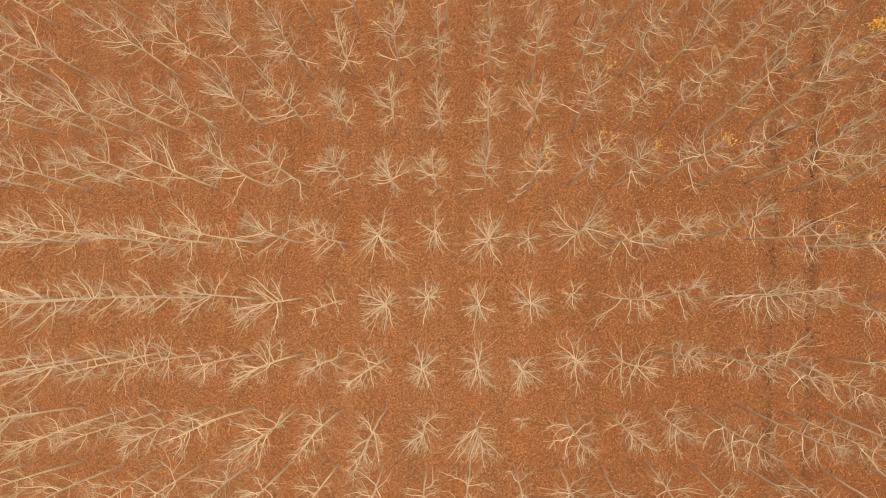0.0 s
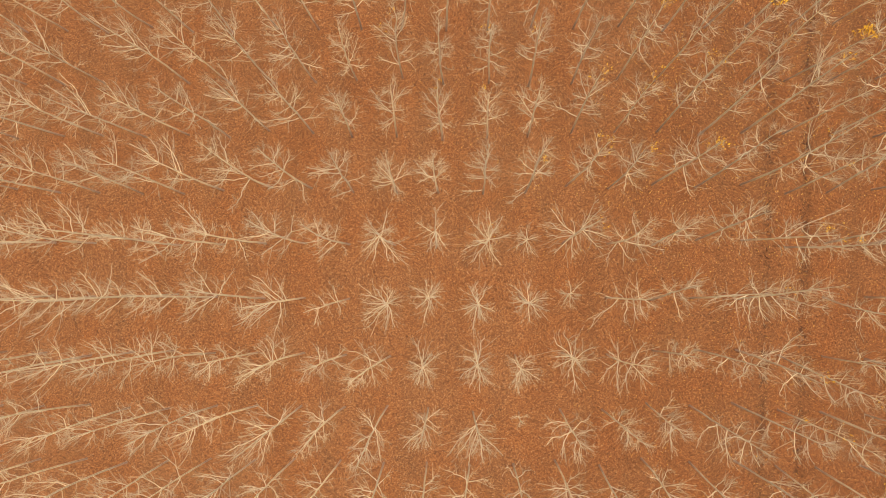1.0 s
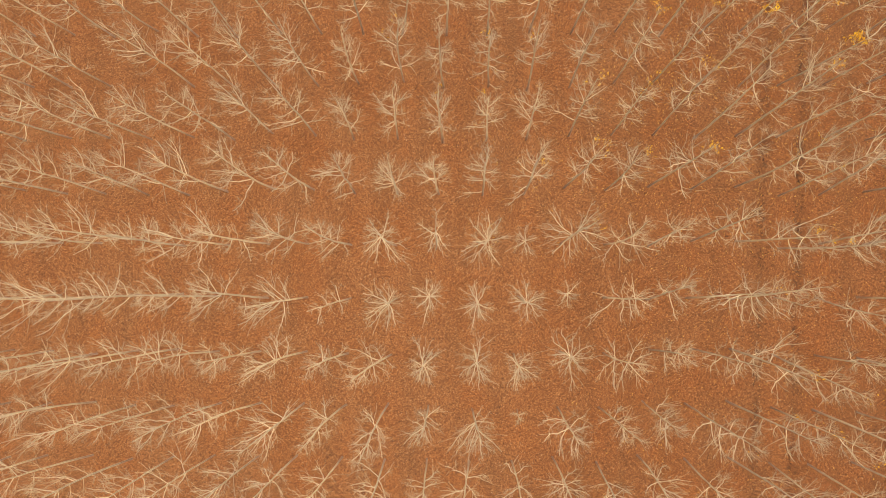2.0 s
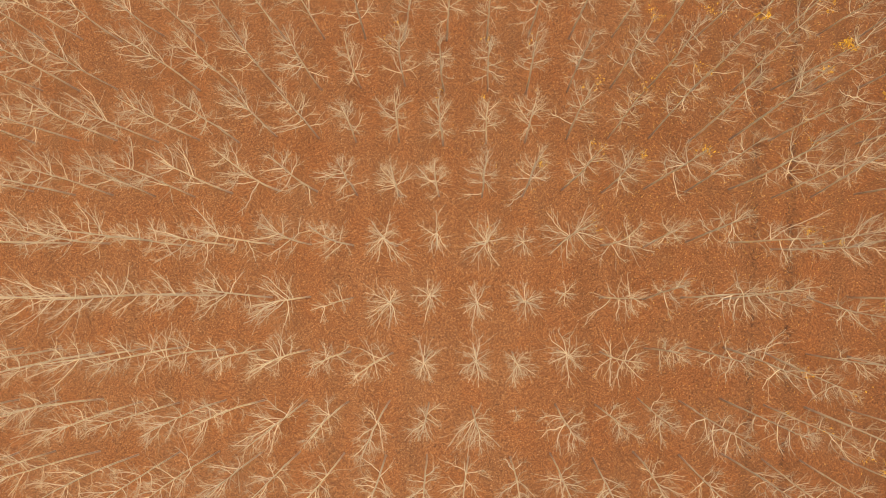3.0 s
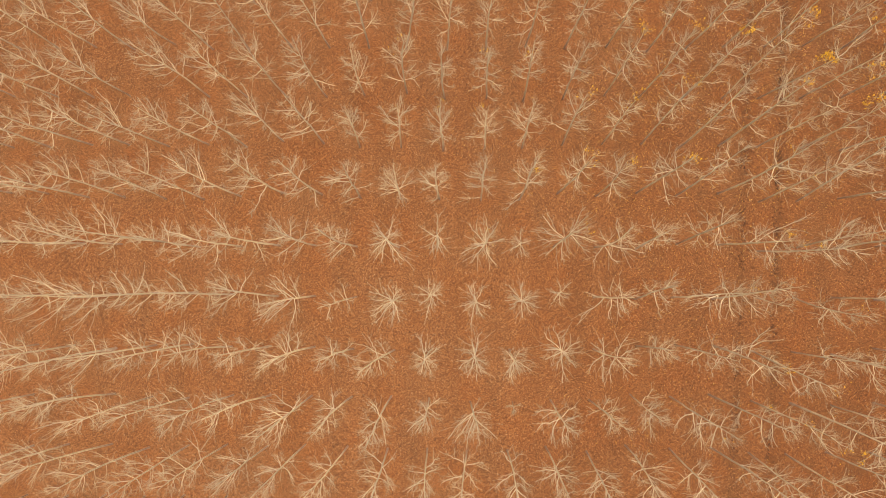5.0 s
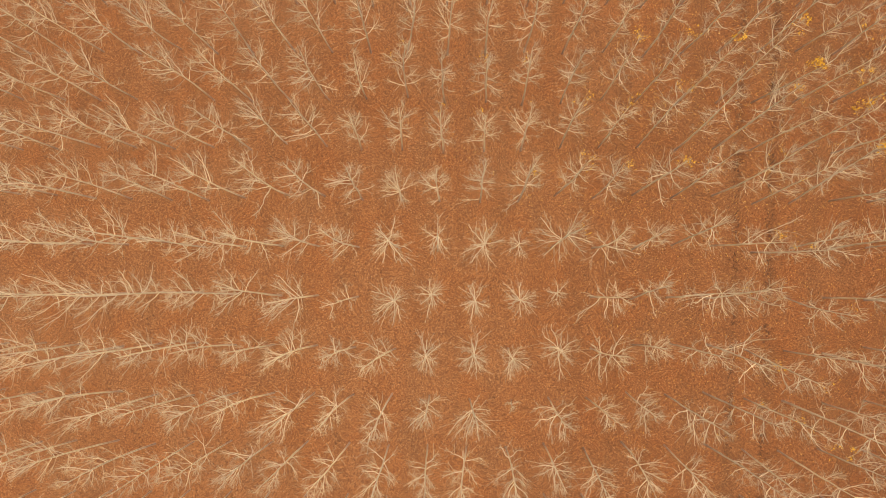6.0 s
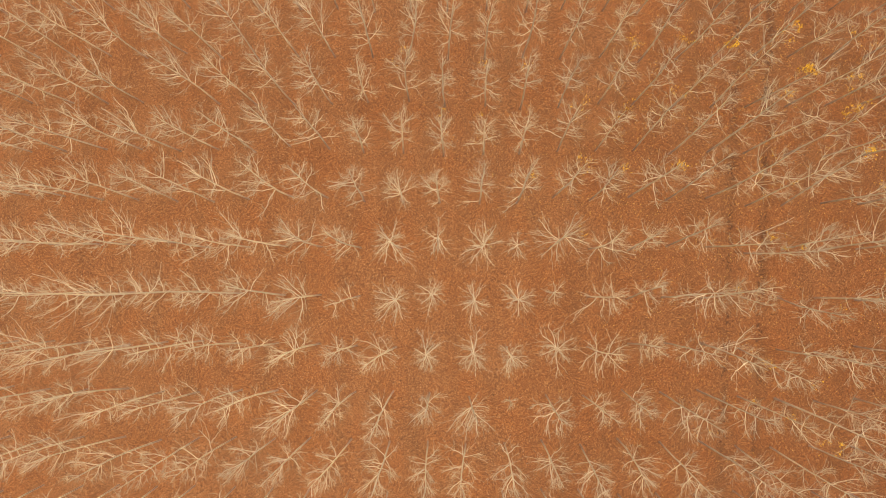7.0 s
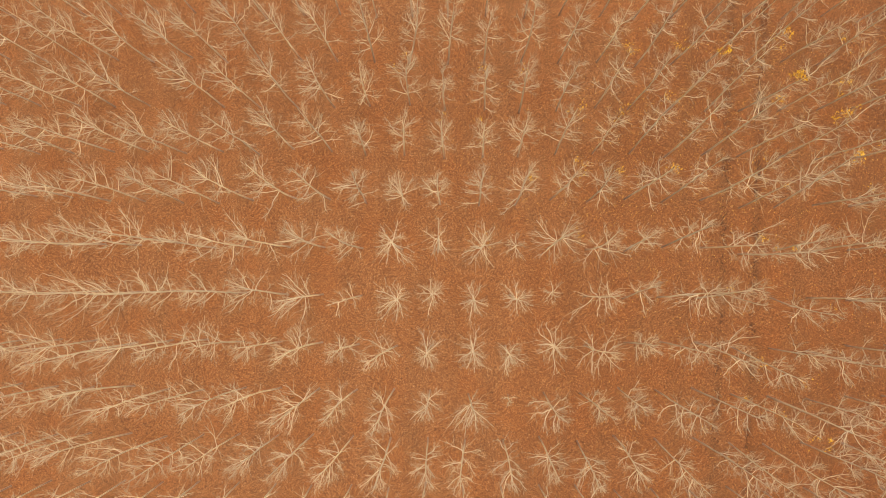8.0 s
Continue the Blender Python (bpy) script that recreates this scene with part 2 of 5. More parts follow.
def aside(rng, d, angle):
    """Directions that lean away from d by angle, to any side."""
    q = rng.normal(0, 1, d.shape)
    q = unit(q - (q * d).sum(1, keepdims=True) * d)
    return d * np.cos(angle)[:, None] + q * np.sin(angle)[:, None]


def arc(rng, start, azimuth, polar, length, points, curl, wander):
    """Limbs that leave the stem flatter than their chord and sweep upwards: (B, points, 3). azimuth, polar: the chord's, in radians."""
    count = len(start)
    s = np.linspace(0, 1, points)
    lean = polar[:, None] + curl[:, None] * (1 - 2 * s[None])
    turn = azimuth[:, None] + np.cumsum(rng.normal(0, wander, (count, points)), 1)
    step = np.stack([np.sin(lean) * np.cos(turn), np.sin(lean) * np.sin(turn), np.cos(lean)], 2)
    path = np.cumsum(step, 1) - step[:, :1]
    chord = np.stack([np.sin(polar) * np.cos(azimuth), np.sin(polar) * np.sin(azimuth), np.cos(polar)], 1)
    path += (chord * (points - 1) - path[:, -1])[:, None, :] * s[None, :, None]
    path *= (length / (points - 1))[:, None, None]
    side = np.stack([-np.sin(azimuth), np.cos(azimuth), np.zeros(count)], 1)
    wave = np.sin(rng.uniform(4, 8, count)[:, None] * s[None] + rng.uniform(0, 6.28, count)[:, None]) * np.sin(np.pi * s)[None] * rng.uniform(0.008, 0.038, count)[:, None]
    path += side[:, None, :] * (wave * length[:, None])[:, :, None]
    knots = rng.normal(0, 0.009, path.shape) * np.sin(np.pi * s)[None, :, None] * length[:, None, None]
    return start[:, None, :] + path + knots


SHAPES, TUFTS = {}, {}


def shaped(i, j, bow, *limbs):
    """The habit of one tree. bow: how far its middle bows out in x and y; limbs: height on the stem, compass, steepness and reach of each."""
    SHAPES[i, j] = bow, np.array(limbs)


def leafy(i, j, *tufts):
    """The last leaves on one tree: how far off the stem each tuft hangs, how high, and of how many leaves."""
    TUFTS[i, j] = tufts


def joined(name, pieces):
    """One mesh of several sets of tubes."""
    verts, faces, n = [], [], 0
    for v, f in pieces:
        verts.append(v)
        faces.append(f + n)
        n += len(v)
    return mesh_from(name, np.concatenate(verts), np.concatenate(faces))


def random_limbs(rng, count, low, high, reach):
    at = np.sort(np.linspace(low, high, count) + rng.normal(0, 0.02, count))
    az = np.degrees(np.arange(count) * 2.4 + rng.uniform(0, 6.28) + rng.normal(0, 0.5, count))
    polar = 49 - 12 * at + rng.normal(0, 4, count)
    length = reach * (2.3 * (1 - at) ** 0.5 + 0.35) * rng.uniform(0.65, 1.1, count)
    return np.stack([np.clip(at, 0.2, 0.97), az, polar, length], 1)


def poplar(seed, foot, tall, lean, bow, limbs, spread, tufts):
    rng = np.random.default_rng(seed)
    tree = new("poplar_tree")
    tree.location = foot
    size = tall / 10.5
    rich = limbs is not None or foot[0] > 25                  # other trees on the fringe carry fewer twigs
    # stem: a straight, slightly wandering leader
    n = 14
    u = np.linspace(0, 1, n)
    off = np.cumsum(rng.normal(0, 0.016, (n, 2)), 0) * np.sin(np.pi * u)[:, None]
    belly = 4 * u * (1 - u)
    stem = np.stack([lean[0] * u + bow[0] * belly + off[:, 0], lean[1] * u + bow[1] * belly + off[:, 1], tall * u - 0.06 * (u == 0)], 1)
    r0 = 0.0052 * tall * rng.uniform(0.9, 1.1)
    rad = r0 * (1 - u) ** 0.60 + 0.008
    rad[0] *= 1.18
    v, f = tubes(stem[None], rad[None], 9)
    me = mesh_from("trunk", v, f)
    smooth(me)
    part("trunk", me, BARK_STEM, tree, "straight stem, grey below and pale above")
    # limbs: steep, sweeping upwards from a flatter foot
    if limbs is None:
        limbs = random_limbs(rng, 10 if tall > 8.5 else 5, 0.36, 0.90, 1.05 * spread * size)
    elif tall > 8.5 and len(limbs) < 9:
        limbs = np.concatenate([limbs, random_limbs(rng, 9 - len(limbs), 0.40, 0.92, 0.9 * spread * size)])
    main = len(limbs)
    few = random_limbs(rng, (14 if rich else 9) if tall > 8.5 else 6, 0.40, 0.965, 0.74 * spread * size)
    every = np.concatenate([limbs, few])
    b1 = len(every)
    at, length = every[:, 0], every[:, 3]
    az, polar = np.radians(every[:, 1]), np.radians(every[:, 2])
    start, d = along(stem[None], np.zeros(b1, int), at)
    limb = arc(rng, start, az, polar, length, 10, rng.uniform(0.22, 0.52, b1), 0.05)
    thick = (0.0082 * np.minimum(length, 2.1) + 0.0078) * rng.uniform(0.85, 1.15, b1)
    thick[main:] *= 0.78
    thick = thick[:, None] * np.linspace(1, 0.36, 10)[None] + 0.002
    # branchlets on the limbs, then twigs on both
    per = np.where(np.arange(b1) < main, 4 + (length > 1.2) + (length > 1.9) + rng.integers(0, 2, b1), 3)
    which = np.repeat(np.arange(b1), per)
    s = rng.uniform(0.22, 0.92, len(which))
    first = np.diff(which, prepend=-1) > 0                    # each limb forks once into two of a size
    s[first] = rng.uniform(0.25, 0.6, first.sum())
    start, d = along(limb, which, s)
    l2 = length[which] * ((1 - s) * np.where(first, 0.82, rng.uniform(0.40, 0.90, len(which))) + 0.05) + 0.10
    fork = grow(rng, start, aside(rng, d, rng.uniform(0.45, 0.85, len(which))), l2, 5, 0.14, 0.11)
    r2 = np.where(first, 0.92, 0.72) * thick[which, np.minimum((s * 9).astype(int) + 1, 9)]
    r2 = r2[:, None] * np.linspace(1, 0.45, 5)[None]
    which3 = np.repeat(np.arange(len(which)), 3 if rich else 2)
    start, d = along(fork, which3, rng.uniform(0.15, 0.95, len(which3)))
    bare = np.repeat(np.arange(b1), 7 if rich else 6)
    start2, d2 = along(limb, bare, rng.uniform(0.12, 0.98, len(bare)))
    start, d = np.concatenate([start, start2]), np.concatenate([d, d2])
    owner = np.concatenate([which[which3], bare])
    l3 = rng.uniform(0.15, 0.60, len(d)) * size ** 0.5
    spray = grow(rng, start, aside(rng, d, rng.uniform(0.35, 0.8, len(d))), l3, 3, 0.12, 0.10)
    r3 = np.broadcast_to(np.array([0.0036, 0.0029, 0.0019]), (len(l3), 3))
    for k in range(main):
        v, f = tubes(limb[k:k + 1], thick[k:k + 1], 6)
        me = mesh_from("limb", v, f)
        smooth(me)
        bough = part("limb", me, BARK_LIMB, tree)
        on2, on3 = which == k, owner == k
        me = joined("twig_spray", [tubes(fork[on2], r2[on2], 3), tubes(spray[on3], r3[on3], 3)])
        tagged(part("twig_spray", me, BARK_TWIG, bough, "thin forking tan twigs"), kind="stuff")
    on2, on3 = which >= main, owner >= main
    me = joined("twig_haze", [tubes(limb[main:], thick[main:], 4), tubes(fork[on2], r2[on2], 3), tubes(spray[on3], r3[on3], 3)])
    tagged(part("twig_haze", me, BARK_TWIG, tree, "fine tan twigs close to the stem"), kind="stuff")
    wide = limbs[:, 3].mean() / size
    label = "bare young poplar tree with pale limbs, standing in leaf litter"
    if wide > 1.9:
        label = "broad-crowned bare young poplar tree with pale forking limbs"
    if wide < 1.35:
        label = "thin sparse bare poplar tree in a planted row"
    if tall < 7.5:
        label = "small stunted bare poplar tree standing in leaf litter"
    if tufts:
        tips = np.concatenate([fork[:, -1], spray[:, -1]])
        spots, sizes = [], []
        for x, y, z, leaves in tufts:
            count = leaves if leaves < 8 else int(1.5 * leaves)
            base, _ = along(stem[None], np.zeros(1, int), np.array([(z - 0.6) / tall]))
            near = np.argsort(((tips - base - np.array([x, y, 0.6])) ** 2).sum(1))[:3 + count // 6 if leaves > 9 else 4 + count // 4]
            spots.append(tips[near[rng.integers(0, len(near), count)]] + rng.normal(0, 0.10, (count, 3)))
            sizes.append(rng.uniform(0.038, 0.070, count) * (1.35 if leaves > 9 else 1.0))
        spots = np.concatenate(spots)
        v, f = leaf_quads(rng, spots, np.concatenate(sizes), 0.6)
        tagged(part("foliage", mesh_from("foliage", v, f), HANGING, tree, "last yellow leaves"), kind="stuff")
        label = "nearly bare poplar tree still holding its last yellow leaves"
    tagged(tree, label, "tree", "poplars planted in rows")


# the habit of the trees that can be told apart, row by row: (column, row, bow, limbs)
shaped(-3, 0, (-0.17, -0.28), (0.35, 251, 51, 3.04), (0.38, 196, 43, 2.75), (0.54, 186, 42, 2.11), (0.6, 252, 41, 2.21), (0.66, 93, 40, 2.23), (0.82, 81, 38, 1.24), (0.87, 248, 38, 1.23))
shaped(-2, 0, (-0.12, -0.14), (0.22, 292, 45, 2.03), (0.32, 211, 44, 2.05), (0.55, 249, 42, 2.1), (0.55, 57, 41, 1.86), (0.58, 212, 41, 1.88), (0.72, 199, 39, 1.74), (0.72, 85, 39, 1.26), (0.75, 48, 39, 1.44), (0.8, 149, 38, 1.05))
shaped(-1, 0, (-0.04, -0.02), (0.07, 211, 47, 1.83), (0.31, 10, 45, 1.93), (0.35, 204, 43, 1), (0.48, 249, 42, 1.59), (0.54, 177, 41, 2.47), (0.66, 48, 40, 1.64), (0.67, 202, 40, 2.28), (0.67, 160, 40, 1.34), (0.79, 67, 39, 1.03))
shaped(0, 0, (-0.08, -0.03), (0.28, 318, 45, 1.41), (0.28, 279, 44, 1.3), (0.34, 53, 44, 2.06), (0.35, 118, 43, 1.96), (0.35, 149, 43, 2.03), (0.35, 204, 44, 1.73), (0.35, 183, 44, 1.7), (0.38, 19, 43, 1.93))
shaped(1, 0, (-0.06, 0.00), (0.11, 227, 47, 1.13), (0.42, 55, 43, 1.16), (0.51, 175, 42, 1.62), (0.51, 205, 42, 1.44), (0.68, 40, 39, 1), (0.76, 157, 39, 0.93), (0.76, 89, 39, 1))
shaped(-2, 1, (-0.09, -0.16), (0.26, 238, 45, 1.59), (0.38, 56, 43, 2.45), (0.43, 227, 43, 2.24), (0.58, 81, 41, 1.69), (0.63, 127, 41, 1.26), (0.66, 200, 40, 2.06), (0.74, 160, 39, 1.31), (0.74, 112, 39, 1.61))
shaped(-1, 1, (-0.07, -0.14), (0.2, 305, 45, 1.24), (0.28, 229, 45, 1.97), (0.35, 71, 44, 1.6), (0.42, 230, 43, 1.84), (0.5, 86, 42, 1.31), (0.55, 200, 41, 1.59), (0.63, 39, 41, 1.45), (0.66, 98, 40, 1.4), (0.7, 143, 39, 1.46))
shaped(0, 1, (-0.10, -0.12), (0.62, 69, 41, 2.24), (0.63, 123, 41, 1.75), (0.64, 312, 42, 3.01), (0.65, 206, 40, 1.61), (0.65, 335, 40, 2.99), (0.66, 264, 40, 2.35), (0.66, 296, 40, 2.61), (0.69, 235, 40, 1.82), (0.71, 158, 39, 1.16), (0.72, 32, 39, 1.49))
shaped(1, 1, (0.02, 0.00), (0.63, 89, 41, 2.34), (0.65, 150, 40, 1.89), (0.73, 251, 39, 2), (0.76, 215, 39, 1.19), (0.76, 47, 39, 1.03), (0.77, 285, 39, 2.05), (0.77, 304, 39, 1.79))
shaped(2, 0, (-0.02, 0.01), (0.11, 191, 47, 2.01), (0.41, 188, 43, 1.74), (0.45, 306, 43, 1.46), (0.45, 122, 42, 1.22), (0.54, 18, 41, 1.13), (0.6, 178, 41, 1.82), (0.66, 174, 40, 1.33), (0.66, 66, 40, 1.33), (0.72, 125, 40, 0.91))
shaped(3, 0, (0.06, -0.03), (0.06, 220, 47, 2.29), (0.24, 213, 45, 1.77), (0.46, 185, 42, 1.89), (0.49, 347, 42, 1.52), (0.51, 152, 42, 1.81), (0.56, 320, 41, 1.53), (0.68, 140, 40, 1.28), (0.76, 56, 39, 1.45))
shaped(4, 0, (0.02, -0.02), (0.54, 262, 42, 1.47), (0.66, 194, 40, 1.54), (0.69, 154, 40, 1.85), (0.71, 295, 40, 0.98), (0.78, 353, 38, 1.21), (0.81, 110, 39, 1.47))
shaped(5, 0, (0.16, -0.13), (0.5, 281, 42, 1.72), (0.54, 243, 42, 2.47), (0.64, 306, 40, 1.4), (0.66, 165, 40, 2.05), (0.7, 120, 40, 2.01), (0.74, 86, 40, 1.2), (0.74, 335, 40, 1.33), (0.77, 30, 38, 1.08))
shaped(2, 1, (0.17, -0.27), (0.57, 202, 41, 2.62), (0.65, 62, 40, 2.22), (0.66, 135, 40, 2.48), (0.66, 91, 40, 2.29), (0.68, 233, 40, 2.48), (0.71, 10, 39, 1.75), (0.71, 286, 40, 1.98), (0.71, 115, 39, 1.65), (0.74, 190, 39, 1.54), (0.77, 59, 38, 1.34))
shaped(3, 1, (0.01, -0.01), (0.7, 291, 39, 1.55), (0.74, 267, 39, 1.48), (0.75, 176, 39, 1.22), (0.76, 216, 39, 1.55), (0.77, 94, 39, 1.38), (0.79, 15, 39, 0.96), (0.8, 136, 38, 1.18))
shaped(4, 1, (0.00, -0.01), (0.3, 217, 45, 2.53), (0.33, 258, 44, 2.05), (0.35, 184, 44, 2.88), (0.39, 162, 43, 2.89), (0.41, 142, 49, 3.03), (0.41, 107, 43, 1.19), (0.54, 51, 42, 2.34), (0.58, 69, 41, 2.69), (0.61, 306, 41, 2.28), (0.62, 337, 41, 2.17), (0.72, 19, 39, 1.45))
shaped(5, 1, (0.08, -0.22), (0.25, 226, 45, 2.33), (0.27, 294, 45, 2.01), (0.31, 63, 44, 1.26), (0.39, 341, 43, 2.89), (0.68, 116, 40, 1.86), (0.74, 250, 39, 1.49), (0.81, 321, 38, 0.79), (0.83, 48, 38, 1.04))
shaped(-3, 2, (-0.01, -0.06), (0.61, 50, 41, 2.04), (0.64, 235, 40, 2.66), (0.65, 215, 40, 1.91), (0.69, 104, 40, 2.34), (0.75, 149, 39, 1.73), (0.78, 76, 39, 1.28), (0.82, 261, 38, 1.08))
shaped(-2, 2, (-0.01, 0.07), (0.35, 104, 44, 2.21), (0.4, 129, 45, 3.01), (0.45, 146, 43, 2.51), (0.45, 277, 43, 2.32), (0.49, 230, 42, 2.7), (0.56, 121, 41, 2.06), (0.58, 218, 41, 3), (0.62, 217, 41, 2.38), (0.67, 190, 40, 1.62))
shaped(-1, 2, (-0.01, 0.03), (0.37, 95, 43, 1.58), (0.38, 300, 43, 1.1), (0.43, 121, 43, 1.05), (0.73, 104, 39, 1.19), (0.73, 198, 39, 1.65), (0.89, 270, 37, 1.44))
shaped(0, 2, (0.01, -0.07), (0.59, 213, 41, 2.49), (0.59, 232, 41, 2.52), (0.64, 272, 40, 2.03), (0.66, 174, 40, 1.99), (0.67, 153, 40, 2.29), (0.67, 205, 40, 1.99), (0.67, 296, 40, 2.09), (0.73, 60, 39, 1.51), (0.74, 115, 39, 1.62))
shaped(1, 2, (-0.01, 0.02), (0.65, 260, 40, 2.19), (0.71, 176, 40, 1.59), (0.72, 43, 39, 1.52), (0.74, 98, 39, 1.61), (0.74, 5, 39, 1.12), (0.74, 71, 39, 1.26), (0.76, 140, 39, 1.47), (0.77, 223, 39, 1.38), (0.77, 302, 38, 1.15))
shaped(2, 2, (-0.01, 0.00), (0.55, 272, 42, 1.35), (0.68, 67, 40, 1.79), (0.68, 253, 40, 2.18), (0.68, 101, 40, 1.96), (0.7, 116, 40, 1.85), (0.7, 192, 40, 1.65), (0.71, 291, 39, 1.52), (0.74, 212, 39, 1.61), (0.74, 340, 39, 1.45))
shaped(3, 2, (-0.02, -0.03), (0.65, 132, 40, 2.19), (0.67, 176, 40, 1.83), (0.69, 95, 39, 1.94), (0.71, 264, 40, 1.56), (0.74, 338, 39, 1.62), (0.75, 25, 39, 1.45), (0.75, 61, 39, 1.32), (0.76, 189, 39, 1.6), (0.79, 301, 39, 1.31))
shaped(4, 2, (0.01, -0.01), (0.74, 260, 39, 1.35), (0.75, 52, 39, 1.25), (0.76, 176, 39, 1.29), (0.79, 109, 38, 1.34), (0.79, 356, 38, 0.7), (0.8, 217, 38, 1.31))
shaped(5, 2, (0.00, 0.02), (0.3, 218, 59, 3.1), (0.3, 176, 44, 1.82), (0.43, 140, 43, 1.63), (0.51, 245, 42, 2.15), (0.63, 261, 40, 1.73), (0.73, 30, 39, 1.45), (0.75, 261, 39, 1.45), (0.75, 119, 39, 1.74), (0.82, 318, 39, 0.96))
shaped(-3, 3, (0.00, 0.02), (0.53, 95, 42, 1.51), (0.62, 295, 41, 1.09), (0.7, 225, 40, 1.4), (0.76, 297, 39, 1.58), (0.78, 100, 39, 1.86), (0.86, 207, 38, 0.79))
shaped(-2, 3, (-0.06, 0.15), (0.35, 76, 44, 2.14), (0.42, 216, 43, 1.67), (0.51, 78, 42, 2.59), (0.53, 97, 42, 2.28), (0.54, 113, 42, 1.84), (0.61, 217, 41, 2.27), (0.62, 196, 40, 1.74), (0.66, 159, 40, 1.41))
shaped(-1, 3, (-0.04, 0.09), (0.3, 42, 44, 1.47), (0.52, 156, 41, 1.47), (0.53, 237, 42, 1.04), (0.66, 222, 40, 1.11), (0.67, 81, 40, 1.83), (0.72, 187, 40, 1.01))
shaped(0, 3, (-0.04, 0.07), (0.18, 318, 46, 1.19), (0.26, 115, 45, 1.73), (0.32, 149, 44, 2.89), (0.54, 101, 41, 2.6), (0.54, 293, 41, 1.43), (0.61, 218, 41, 1.78), (0.68, 243, 40, 1.24))
shaped(1, 3, (-0.11, 0.06), (0.67, 252, 40, 1.44), (0.67, 295, 40, 1.49), (0.69, 101, 40, 2.54), (0.72, 279, 39, 1.16), (0.73, 142, 39, 1.52), (0.73, 225, 39, 1.2), (0.73, 347, 39, 1.26), (0.74, 85, 39, 2.15), (0.78, 51, 39, 2.02))
shaped(2, 3, (0.00, 0.00), (0.6, 79, 41, 2.64), (0.65, 273, 40, 2.16), (0.66, 211, 40, 1.95), (0.68, 103, 40, 2.05), (0.7, 244, 40, 1.86), (0.71, 294, 39, 1.48), (0.73, 46, 39, 1.32), (0.76, 125, 39, 1.44), (0.78, 342, 38, 1.08))
shaped(3, 3, (0.01, 0.00), (0.67, 260, 40, 1.92), (0.69, 62, 40, 1.62), (0.72, 243, 39, 1.61), (0.72, 335, 39, 1.58), (0.73, 225, 39, 1.39), (0.75, 132, 39, 1.71), (0.75, 11, 39, 1.45), (0.78, 286, 39, 1.13), (0.8, 310, 39, 0.96))
shaped(4, 3, (0.02, 0.04), (0.58, 114, 44, 3), (0.59, 136, 44, 3.01), (0.59, 260, 41, 2.7), (0.65, 95, 40, 2.26), (0.66, 166, 40, 2.29), (0.67, 191, 40, 2.28), (0.71, 50, 39, 1.91), (0.71, 305, 39, 1.59), (0.71, 6, 40, 1.53), (0.74, 230, 39, 1.65))
shaped(5, 3, (-0.06, -0.19), (0.34, 253, 44, 2.43), (0.34, 212, 44, 2.4), (0.35, 109, 44, 2.01), (0.39, 145, 43, 1.99), (0.6, 308, 41, 1.94), (0.6, 239, 41, 2.07), (0.64, 81, 40, 2.33), (0.7, 46, 40, 1.63), (0.76, 317, 40, 0.78))
shaped(-2, 4, (-0.01, 0.02), (0.36, 128, 44, 2.66), (0.44, 171, 43, 2.12), (0.51, 265, 42, 2.36), (0.54, 201, 42, 2.88), (0.55, 133, 41, 2.33), (0.59, 233, 41, 1.94), (0.64, 278, 40, 1.47))
shaped(-1, 4, (-0.18, 0.18), (0.42, 174, 43, 1.68), (0.43, 136, 43, 2.21), (0.47, 90, 42, 2.17), (0.6, 201, 41, 0.97), (0.66, 294, 40, 1.28), (0.7, 236, 40, 1.24))
shaped(0, 4, (-0.13, 0.06), (0.41, 318, 43, 1.24), (0.43, 127, 43, 1.8), (0.45, 111, 43, 2.08), (0.52, 206, 42, 1.54), (0.58, 263, 41, 1.43), (0.7, 324, 40, 1.26), (0.75, 221, 39, 1.34))
shaped(1, 4, (0.07, -0.02), (0.43, 49, 43, 2.08), (0.53, 339, 42, 1.31), (0.54, 112, 42, 1.38), (0.7, 297, 40, 1.18), (0.71, 208, 39, 1.9), (0.76, 231, 39, 1.36))
shaped(2, 4, (0.03, 0.01), (0.36, 70, 44, 1.45), (0.39, 5, 44, 1.66), (0.42, 229, 43, 2.79), (0.47, 212, 43, 3), (0.55, 249, 41, 2.49), (0.61, 329, 41, 2.38), (0.74, 231, 39, 1.38), (0.75, 277, 39, 1.58))
shaped(4, 4, (0.00, 0.00), (0.39, 167, 43, 2.58), (0.42, 185, 43, 1.75), (0.52, 238, 42, 2.38), (0.58, 58, 41, 2.02), (0.58, 187, 41, 2.82), (0.7, 43, 40, 1.59), (0.75, 248, 39, 1.51), (0.85, 339, 38, 1.01), (0.89, 255, 37, 1.25))
shaped(5, 4, (0.04, 0.05), (0.39, 187, 43, 1.61), (0.43, 76, 43, 1.61), (0.56, 40, 41, 1.59), (0.63, 222, 41, 1.09), (0.7, 240, 40, 1.08), (0.77, 5, 39, 0.94))
shaped(6, 4, (-0.04, -0.06), (0.4, 78, 43, 2.26), (0.52, 248, 42, 1.7), (0.58, 45, 41, 1.32), (0.66, 248, 40, 2), (0.74, 343, 39, 0.99))
shaped(-2, 5, (-0.06, 0.06), (0.49, 338, 42, 1.72), (0.52, 86, 42, 1.94), (0.53, 183, 42, 1.91), (0.58, 145, 41, 1.76), (0.63, 247, 41, 1.85), (0.69, 284, 40, 1.05))
shaped(-1, 5, (0.03, -0.03), (0.41, 98, 43, 1.98), (0.49, 140, 42, 1.95), (0.56, 336, 42, 1.37), (0.62, 275, 40, 1.81), (0.68, 167, 40, 1.57), (0.73, 256, 40, 1.49), (0.75, 210, 39, 1.38))
